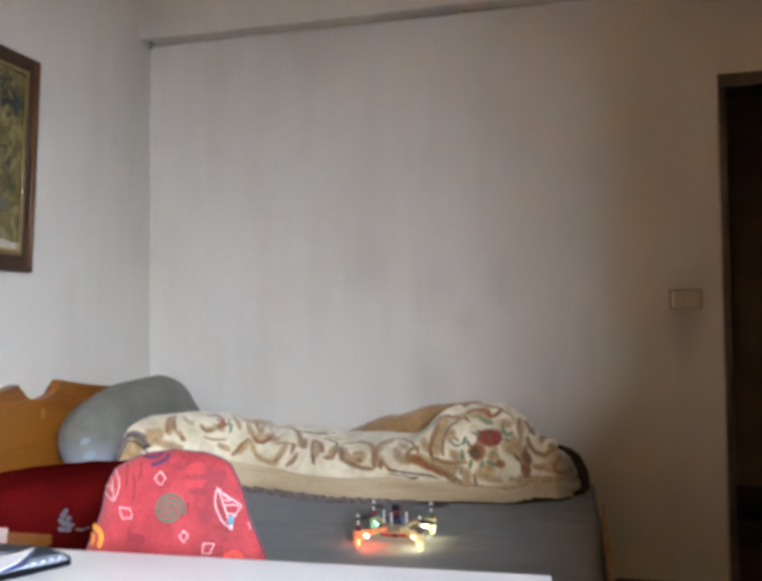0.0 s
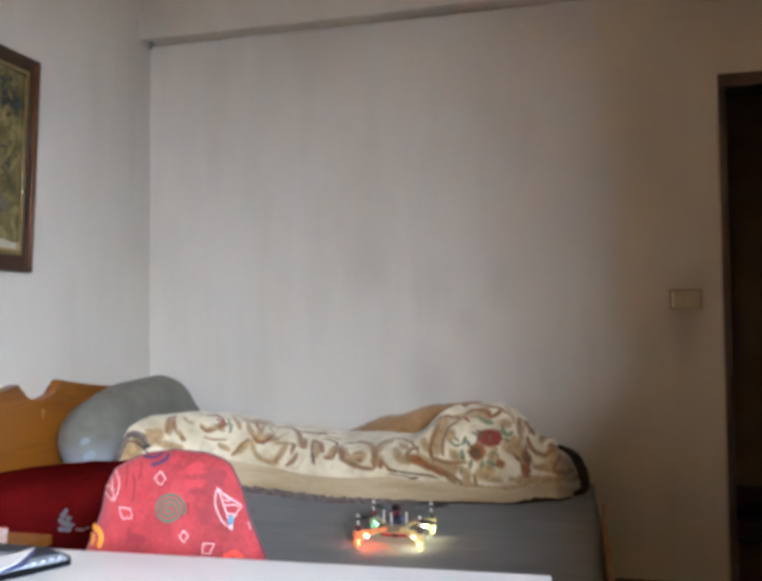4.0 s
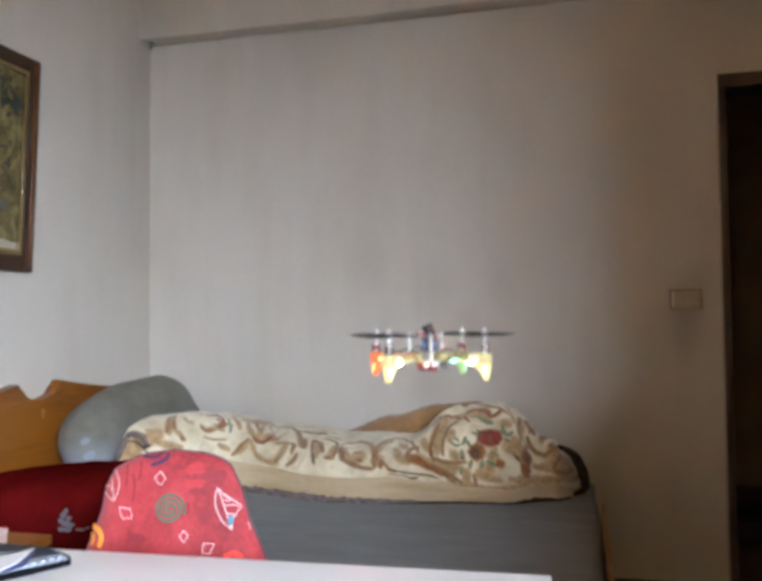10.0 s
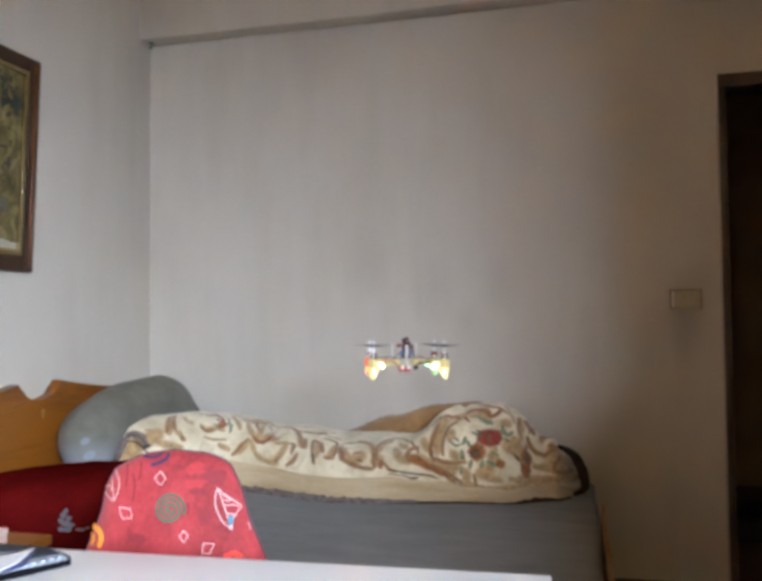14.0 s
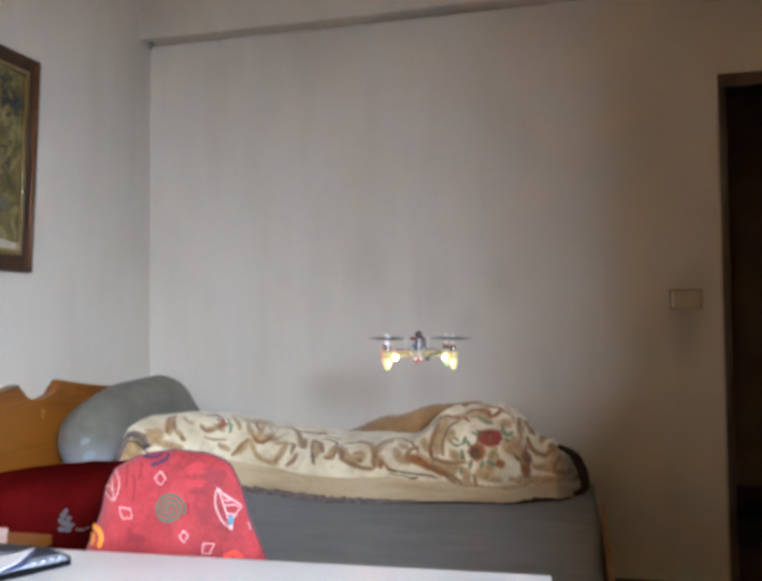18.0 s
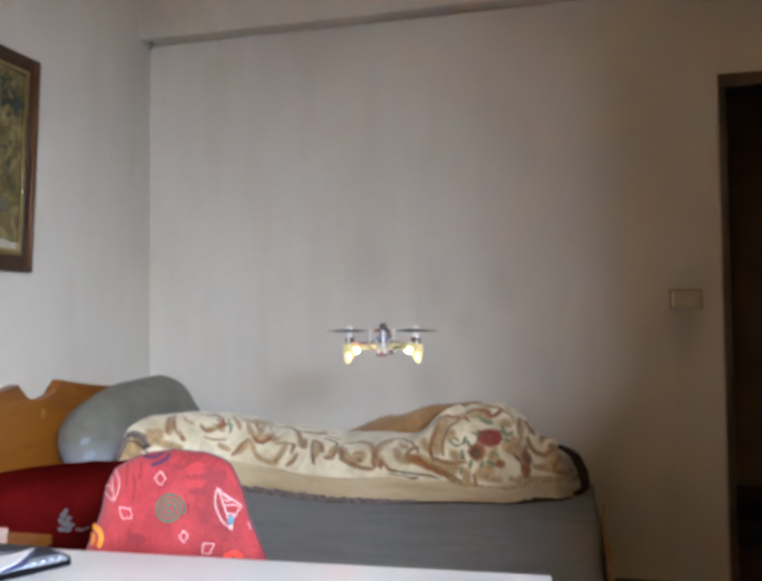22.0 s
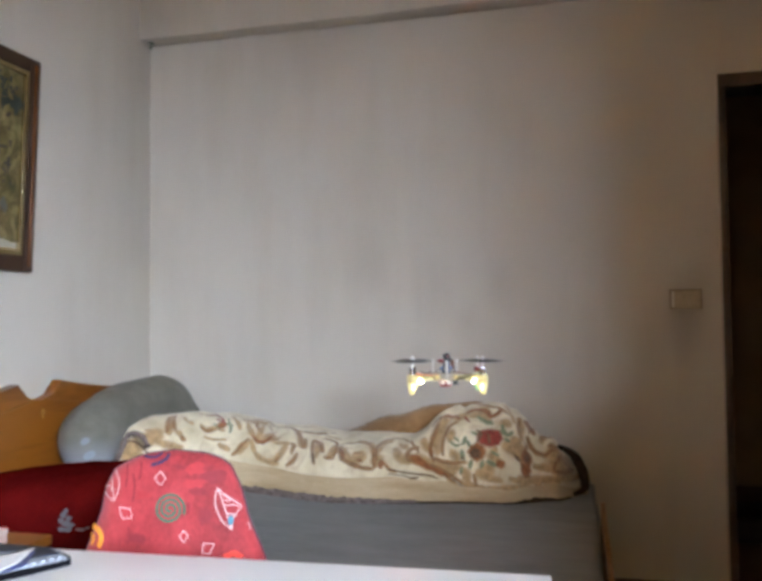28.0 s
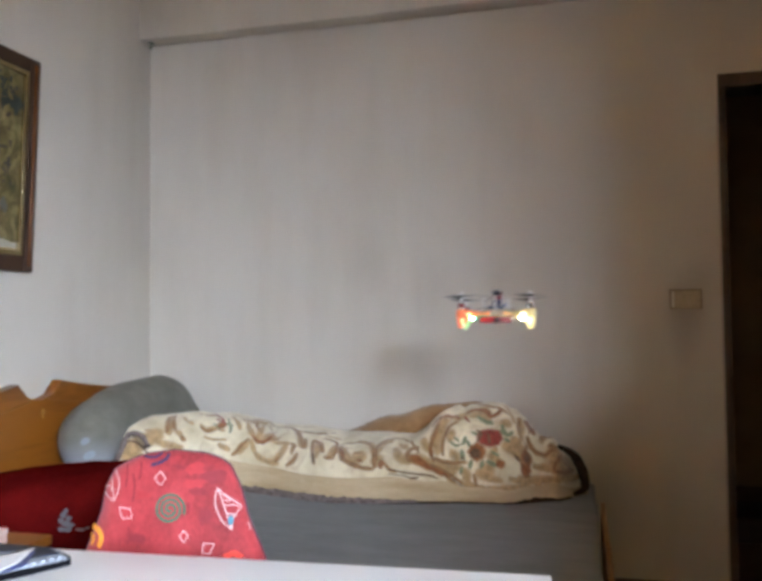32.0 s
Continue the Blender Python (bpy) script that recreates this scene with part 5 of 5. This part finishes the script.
for i in range(30):
    o = a + (b - a) * (i + 0.5) / 30
    loop = [o + across * (0.004 + 0.0055 * math.cos(w)) + Vector((0, 0, DESKZ + 0.0072 + 0.0042 * math.sin(w))) for w in np.linspace(0, 2 * math.pi, 13)]
    part("ring", tube(loop, 0.0017, 6), pale_ring, note)
leaflet = thing("glossy_leaflet", (-0.79, 0.88, DESKZ + 0.012), "glossy white and blue leaflet on the notebook", "leaflet")
fold = [(-0.754, 0.954), (-0.729, 0.892), (-0.730, 0.856), (-0.748, 0.800), (-0.850, 0.800), (-0.815, 0.880), (-0.772, 0.910), (-0.757, 0.928)]
part("sheet", flat_piece(fold, DESKZ + 0.0126, DESKZ + 0.0140), plain("glossy_white_paper", (0.93, 0.95, 0.98), 0.15), leaflet)
part("margin", flat_piece([(-0.750, 0.944), (-0.744, 0.942), (-0.714, 0.886), (-0.722, 0.850), (-0.728, 0.866), (-0.727, 0.892)], DESKZ + 0.0122, DESKZ + 0.0132), plain("blue_print", (0.03, 0.045, 0.20), 0.3), leaflet, "blue printed margin")
part("margin", flat_piece([(-0.758, 0.944), (-0.760, 0.928), (-0.776, 0.913), (-0.820, 0.886), (-0.826, 0.894), (-0.790, 0.925)], DESKZ + 0.0122, DESKZ + 0.0132), plain("pale_blue_paper", (0.34, 0.38, 0.55), 0.3), leaflet, "pale blue printed margin")
pack = thing("small_box", (-1.50, 1.66, 0.556), "small pale pink box on the bedside cabinet", "box")
part("carton", box(-1.60, -1.442, 1.62, 1.72, 0.556, 0.5925, 0.003), plain("pale_pink_card", (0.72, 0.56, 0.52), 0.6), pack)
part("lid", box(-1.602, -1.440, 1.618, 1.722, 0.580, 0.5945, 0.003), plain("pale_card", (0.78, 0.66, 0.62), 0.6), pack)


# ---- the quadcopter ----
SIDE = 0.19

def at_corner(bm, k):
    bmesh.ops.transform(bm, matrix=pose(0, 0, 0, 0, 0, 45 + 90 * k), verts=bm.verts)
    return bm


propellers = []


def quadcopter():
    q = new("quadcopter")
    q.empty_display_size = 0.05
    tagged(q, "small quadcopter with glowing white, red and green arms", "drone")
    reach = SIDE / math.sqrt(2)
    silver = plain("bright_metal", (0.90, 0.90, 0.90), 0.35, 0.6)
    red = plain("dark_red_shrink", (0.20, 0.012, 0.018), 0.35)
    blue = plain("blue_circuit_board", (0.018, 0.038, 0.09), 0.35)
    post = plain("white_nylon", (0.74, 0.73, 0.70), 0.35)
    blade_m = plain("smoky_black_blade", (0.02, 0.02, 0.022), 0.3)
    board = plain("pale_fibre_board", (0.42, 0.36, 0.25), 0.5)
    # far right, far left, near left, near right as it rests: (arm glow, lamp glow, words, plastic's glow, lamp's strength)
    looks = [((1.0, 0.84, 0.36), (1.0, 0.93, 0.55), "white", 0.25, 260.0), ((0.60, 0.95, 0.50), (0.10, 1.0, 0.50), "green", 0.06, 45.0),
             ((1.0, 0.24, 0.07), (1.0, 0.14, 0.05), "red", 0.40, 480.0), ((1.0, 0.84, 0.36), (1.0, 0.93, 0.55), "white", 0.25, 260.0)]
    for k, (tint, lamp, word, weak, strong) in enumerate(looks):
        base = {"white": (0.56, 0.50, 0.25), "green": (0.45, 0.47, 0.28), "red": (0.60, 0.18, 0.09)}[word]
        arm_m = glowing(word + "_lit_arm_plastic", tint, weak, base)
        leg_m = glowing(word + "_lit_leg_plastic", tint if word != "green" else (0.35, 1.0, 0.45), {"white": 0.85, "green": 0.42, "red": 0.80}[word], base)
        led_m = glowing(word + "_led", lamp, strong)
        spot_m = glowing(word + "_lens", {"white": (1.0, 0.92, 0.50), "green": (0.25, 1.0, 0.60), "red": (1.0, 0.40, 0.08)}[word], {"white": 7.0, "green": 2.2, "red": 4.5}[word])
        shape = [(0.036, 0.005), (0.070, 0.0035), (reach - 0.034, 0.0050), (reach - 0.012, 0.008), (reach + 0.010, 0.009), (reach + 0.0125, -0.002), (reach + 0.0115, -0.014), (reach - 0.018, -0.0145), (reach - 0.034, -0.0080), (0.070, -0.0040), (0.036, -0.0055)]
        arm = part("arm", at_corner(prism(shape, -0.0095, 0.0095, 0.002), k), arm_m, q, word + "-lit translucent arm")
        for x in (0.054, 0.067, 0.080, 0.093):
            part("slot", at_corner(box(x, x + 0.008, -0.0102, 0.0102, -0.0015, 0.0025, 0.001), k), M_BLACK, arm)
        foot = [(reach + 0.0115, -0.010), (reach + 0.0105, -0.024), (reach + 0.0070, -0.038), (reach + 0.0040, -0.044), (reach + 0.0010, -0.044), (reach - 0.0025, -0.035), (reach - 0.008, -0.025), (reach - 0.022, -0.0145), (reach - 0.018, -0.010)]
        leg = part("leg", at_corner(prism(foot, -0.0065, 0.0065, 0.002), k), leg_m, q, word + "-lit pointed landing leg")
        part("lens", at_corner(box(reach + 0.0005, reach + 0.0068, -0.0070, 0.0070, -0.035, -0.016, 0.003, 3), k), spot_m, leg, "glowing " + word + " lens")
        part("lens", at_corner(box(reach - 0.029, reach - 0.011, -0.0100, 0.0100, -0.0110, -0.0010, 0.0035, 3), k), spot_m, arm, "glowing " + word + " lens")
        part("led", at_corner(box(reach - 0.033, reach - 0.023, -0.0060, 0.0060, -0.0140, -0.0100, 0.001, 2), k), led_m, q, "glowing " + word + " lamp under the arm")
        c = Matrix.Rotation(radians(45 + 90 * k), 4, "Z") @ Vector((reach, 0, 0))
        motor = part("motor", merge(rod(c + Vector((0, 0, 0.008)), c + Vector((0, 0, 0.012)), 0.0105, None, 18), rod(c + Vector((0, 0, 0.012)), c + Vector((0, 0, 0.027)), 0.0095, 0.0088, 18)),
                     plain("motor_bell", (0.34, 0.32, 0.32), 0.22, 0.9), q, "small bright metal motor")
        part("shaft", merge(rod(c + Vector((0, 0, 0.027)), c + Vector((0, 0, 0.040)), 0.0032, None, 12), rod(c + Vector((0, 0, 0.040)), c + Vector((0, 0, 0.052)), 0.0054, None, 12), rod(c + Vector((0, 0, 0.052)), c + Vector((0, 0, 0.059)), 0.0054, 0.0018, 12)), silver, motor, "bright metal shaft and cap")
        if word in ("green", "red"):
            part("band", rod(c + Vector((0, 0, 0.016)), c + Vector((0, 0, 0.023)), 0.0101, None, 18), red, motor, "red band round the motor")
        bm = bmesh.new()
        for s in (1, -1):
            rows = []
            for i in range(13):
                r = 0.005 + 0.057 * i / 12
                w = 0.0065 * (0.55 + 1.0 * math.sin(math.pi * (0.12 + 0.80 * i / 12)))
                tilt = radians(32 - 20 * i / 12)
                ring = []
                for a, h in ((-1, 0.0), (0, 0.0011), (1, 0.0), (0, -0.0005)):
                    ring.append(bm.verts.new((s * r, s * a * w * math.cos(tilt), a * w * math.sin(tilt) + h)))
                rows.append(ring)
            for r0, r1 in zip(rows, rows[1:]):
                for m in range(4):
                    bm.faces.new((r0[m], r0[(m + 1) % 4], r1[(m + 1) % 4], r1[m]))
            bm.faces.new(rows[0])
            bm.faces.new(rows[-1])
        hub = rod((0, 0, -0.004), (0, 0, 0.004), 0.0075, None, 14)
        prop = part("propeller", merge(bm, hub), blade_m, q, "black two-blade propeller")
        prop.location = c + Vector((0, 0, 0.0450))
        propellers.append(prop)
    part("lower_plate", prism_flat([(0.045 * math.cos(a) * w, 0.045 * math.sin(a) * w) for a, w in ((2 * math.pi * i / 24, 1.0 + 0.12 * math.cos(8 * math.pi * i / 24 + math.pi)) for i in range(24))], -0.0105, -0.008), board, q)
    part("upper_plate", prism_flat([(0.043 * math.cos(2 * math.pi * i / 24), 0.043 * math.sin(2 * math.pi * i / 24)) for i in range(24)], 0.008, 0.0105), board, q)
    battery = part("battery", box(-0.046, 0.044, -0.017, 0.013, -0.027, -0.0105, 0.004, 3), red, q, "dark red battery pack")
    part("strap", box(-0.010, 0.008, -0.0185, 0.0145, -0.0285, -0.0100, 0.003, 2), M_BLACK, battery)
    part("end_cap", box(-0.050, -0.036, -0.015, 0.011, -0.0255, -0.012, 0.003, 2), M_BLACK, battery)
    for y in (-0.012, 0.005):
        part("connector", rod((0.042, y, -0.015), (0.050, y, -0.015), 0.0062, 0.0050, 14), post, battery, "white round connector")
    part("plug", merge(box(0.030, 0.046, 0.017, 0.032, -0.021, -0.010, 0.003), rod((0.044, 0.024, -0.0155), (0.050, 0.024, -0.0155), 0.0045)), M_BLACK, battery, "black power plug")
    for x, y in ((-0.004, -0.038), (-0.004, 0.030), (-0.036, -0.004)):
        part("standoff", rod((x, y, 0.0105), (x, y, 0.047), 0.0027, None, 10), post, q, "white nylon standoff")
        part("nut", rod((x, y, 0.047), (x, y, 0.050), 0.0042, None, 6), post, q, "white nylon nut")
    stack = part("flight_controller", box(-0.023, 0.023, -0.023, 0.023, 0.020, 0.0225, 0.001), blue, q, "blue circuit board")
    part("chip", box(-0.007, 0.007, -0.007, 0.007, 0.0225, 0.0255, 0.0008), M_BLACK, stack)
    for y in (-0.014, 0.012):
        part("status_lamp", box(0.0225, 0.0265, y - 0.0042, y + 0.0042, 0.0225, 0.0300, 0.0012), glowing("blue_status_led", (0.20, 0.34, 0.7), 0.22, (0.07, 0.12, 0.26)), stack, "glowing blue status lamp")
    part("speed_controller", box(-0.021, 0.021, -0.013, 0.013, 0.0105, 0.019, 0.002), blue, q, "blue shrink-wrapped speed controller")
    part("post", rod((0.034, 0.0, -0.012), (0.034, 0.0, 0.046), 0.0036, None, 10), post, q, "white nylon post")
    part("receiver", box(-0.014, 0.015, -0.010, 0.010, 0.0265, 0.043, 0.003), plain("navy_plastic", (0.018, 0.026, 0.075), 0.3), q, "dark blue receiver")
    part("receiver_cover", box(-0.012, 0.016, -0.024, -0.006, 0.0400, 0.0500, 0.002), red, q, "dark red cover")
    tip = Matrix.Translation((0, 0.004, 0.050)) @ pose(0, 0, 0, 18, -8, 12)
    part("camera_pod", merge(box(-0.012, 0.011, -0.008, 0.008, -0.008, 0.017, 0.003, 2, tip), box(-0.004, 0.004, -0.003, 0.003, -0.012, -0.007, 0, 2, tip)), M_BLACK, q, "black tilted pod on top")
    lens = rod((0.009, 0, 0.006), (0.019, 0, 0.006), 0.0055, 0.0045, 14)
    bmesh.ops.transform(lens, matrix=tip, verts=lens.verts)
    part("pod_lens", lens, plain("brown_red_lens_ring", (0.16, 0.04, 0.03), 0.3), q, "brown-red lens ring")
    part("buzzer", rod((0.004, 0.018, 0.0225), (0.004, 0.018, 0.048), 0.0055, None, 12), plain("brown_buzzer", (0.20, 0.09, 0.06), 0.5), q, "brown round buzzer")
    part("cable", tube([(-0.015, 0.02, 0.012), (-0.03, 0.032, 0.02), (-0.036, 0.02, 0.035), (-0.02, 0.008, 0.045)], 0.0016, 6), M_BLACK, q)
    part("cable", tube([(0.02, -0.02, -0.012), (0.045, -0.03, -0.006), (0.06, -0.04, 0.004)], 0.0015, 6), red, q)
    part("cable", tube([(0.030, 0.020, -0.012), (0.046, 0.034, -0.004), (0.062, 0.046, -0.002), (0.074, 0.060, 0.003)], 0.0022, 6), M_BLACK, q)
    part("cable", tube([(0.024, 0.024, 0.012), (0.040, 0.036, 0.016), (0.056, 0.050, 0.009), (0.070, 0.066, 0.010)], 0.0014, 6), red, q)
    part("cable", tube([(-0.024, -0.024, 0.012), (-0.042, -0.038, 0.015), (-0.060, -0.052, 0.008), (-0.074, -0.070, 0.010)], 0.0014, 6), M_BLACK, q)
    part("aerial", tube([(-0.010, 0.006, 0.043), (-0.028, 0.014, 0.052), (-0.050, 0.020, 0.050)], 0.0009, 6), M_BLACK, q)
    return q


drone = quadcopter()


def motions():
    rows = [
        (0.0, pose(-0.577, 2.386, 0.4745, -0.6, -0.9, 0.5)),
        (4.5, pose(-0.577, 2.386, 0.4745, -0.6, -0.9, 0.5)),
        (5.5, pose(-0.521, 2.324, 0.504, -0.7, -0.4, -2.9)),
        (6.0, pose(-0.468, 2.286, 0.544, -1.2, -0.8, -5.4)),
        (6.3, pose(-0.402, 2.267, 0.579, -0.5, 1.9, -6.1)),
        (6.7, pose(-0.249, 2.208, 0.632, 1.2, -1.7, -6.4)),
        (7.0, pose(-0.150, 2.129, 0.683, 1.3, -2.0, -6.9)),
        (7.3, pose(-0.090, 2.017, 0.763, -0.1, -3.0, -9.7)),
        (7.6, pose(-0.075, 1.892, 0.871, 0.0, -3.5, -15.5)),
        (7.8, pose(-0.096, 1.823, 0.953, -1.5, -2.8, -22.3)),
        (8.0, pose(-0.135, 1.763, 1.040, -2.1, -2.2, -30.9)),
        (8.2, pose(-0.174, 1.711, 1.118, 0.1, -0.5, -40.0)),
        (8.5, pose(-0.235, 1.639, 1.121, -0.7, -2.6, -53.4)),
        (8.8, pose(-0.298, 1.595, 1.050, -2.8, -3.1, -64.0)),
        (9.0, pose(-0.317, 1.570, 1.006, -1.0, 2.9, -67.7)),
        (9.2, pose(-0.328, 1.584, 0.961, 0.4, 1.5, -69.1)),
        (9.6, pose(-0.337, 1.580, 0.955, -1.4, -2.7, -68.8)),
        (10.0, pose(-0.313, 1.592, 1.042, 0.3, -0.3, -67.9)),
        (10.5, pose(-0.290, 1.640, 1.096, -0.8, -2.3, -69.0)),
        (11.0, pose(-0.284, 1.749, 0.987, 0.5, -2.6, -71.2)),
        (11.5, pose(-0.310, 1.873, 0.892, 1.1, -2.2, -73.0)),
        (12.0, pose(-0.387, 2.057, 0.880, -0.3, -1.5, -74.0)),
        (12.5, pose(-0.437, 2.157, 0.949, 0.3, -0.6, -71.0)),
        (13.0, pose(-0.467, 2.182, 0.983, -0.7, -0.7, -71.1)),
        (13.5, pose(-0.474, 2.186, 0.983, 0.3, -1.0, -70.9)),
        (14.0, pose(-0.484, 2.135, 1.001, -0.5, -1.3, -71.3)),
        (14.5, pose(-0.479, 2.108, 1.055, -0.5, -0.5, -70.3)),
        (16.5, pose(-0.524, 2.145, 1.050, -0.1, -0.3, -70.4)),
        (17.0, pose(-0.527, 2.208, 1.037, -0.3, -0.3, -71.1)),
        (17.5, pose(-0.509, 2.284, 1.036, -0.4, -0.5, -71.8)),
        (18.0, pose(-0.490, 2.340, 1.015, -0.2, -0.6, -74.3)),
        (18.5, pose(-0.481, 2.336, 1.007, -0.4, -0.8, -76.1)),
        (19.0, pose(-0.495, 2.334, 1.004, -0.3, -0.7, -77.0)),
        (19.5, pose(-0.519, 2.344, 1.020, 0.3, -0.8, -77.0)),
        (20.0, pose(-0.521, 2.296, 1.021, -0.1, -0.9, -76.5)),
        (20.5, pose(-0.530, 2.256, 1.014, -0.7, -0.7, -76.1)),
        (21.0, pose(-0.534, 2.232, 1.049, -0.4, -0.4, -75.7)),
        (21.5, pose(-0.534, 2.205, 1.067, 0.2, -0.1, -75.8)),
        (22.0, pose(-0.561, 2.184, 1.042, -0.4, -0.5, -75.3)),
        (22.5, pose(-0.571, 2.199, 1.017, -0.3, -0.8, -75.3)),
        (23.0, pose(-0.536, 2.206, 1.033, -0.6, -0.5, -76.2)),
        (23.5, pose(-0.488, 2.187, 1.026, -0.9, -0.7, -76.5)),
        (24.0, pose(-0.409, 2.171, 1.014, -0.8, -1.0, -76.7)),
        (24.3, pose(-0.343, 2.150, 1.020, 0.4, -0.9, -76.7)),
        (24.6, pose(-0.303, 2.147, 1.030, 0.5, -0.8, -77.1)),
        (25.0, pose(-0.296, 2.203, 0.994, 0.6, -1.3, -76.3)),
        (25.5, pose(-0.304, 2.182, 0.962, 1.4, -2.2, -76.4)),
        (27.5, pose(-0.375, 2.217, 0.984, -0.0, -1.7, -79.0)),
        (28.0, pose(-0.380, 2.199, 0.955, -0.0, -2.2, -78.3)),
        (28.5, pose(-0.355, 2.139, 0.955, 0.4, -2.1, -78.8)),
        (29.0, pose(-0.317, 2.024, 0.975, -2.3, -1.7, -78.6)),
        (29.3, pose(-0.265, 2.013, 0.983, -1.0, -1.7, -78.6)),
        (29.6, pose(-0.181, 1.974, 0.999, -0.4, -1.4, -78.9)),
        (29.8, pose(-0.125, 1.991, 1.025, -0.1, -2.2, -79.1)),
        (30.0, pose(-0.081, 2.010, 1.058, 0.4, -3.6, -77.0)),
        (30.3, pose(-0.033, 2.065, 1.117, 0.5, -0.7, -65.8)),
        (30.7, pose(-0.022, 2.171, 1.183, 1.2, -1.1, -37.0)),
        (31.0, pose(-0.031, 2.205, 1.204, 1.6, -2.2, -21.5)),
        (31.3, pose(-0.054, 2.215, 1.195, 2.6, 0.7, -11.8)),
        (31.5, pose(-0.089, 2.230, 1.182, 2.9, -0.9, -2.7)),
        (31.8, pose(-0.166, 2.245, 1.156, -0.6, -0.7, 1.6)),
        (32.0, pose(-0.243, 2.280, 1.133, -2.0, -0.2, 4.4)),
    ]
    walk(drone, rows)
    rest = 82.4
    # propellers: at rest until the motors start, then a fast spin, in turn left and right
    for k, prop in enumerate(propellers):
        sign, at = (1 if k % 2 else -1), prop.location.copy()
        start = 4.0
        angle = rest + 37 * k * 0.15 - sign * sum(min(86.4, 3.0 * i) for i in range(1, int(6.0 * FPS) + 1))
        turns = [(0.0, pose(*at, 0, 0, angle)), (start, pose(*at, 0, 0, angle))]
        for i in range(1, int((32.0 - start) * FPS) + 1):
            angle += sign * min(86.4, 3.0 * i)
            turns.append((start + i / FPS, pose(*at, 0, 0, angle)))
        turns[-1] = (32.0, turns[-1][1])
        walk(prop, turns)


motions()
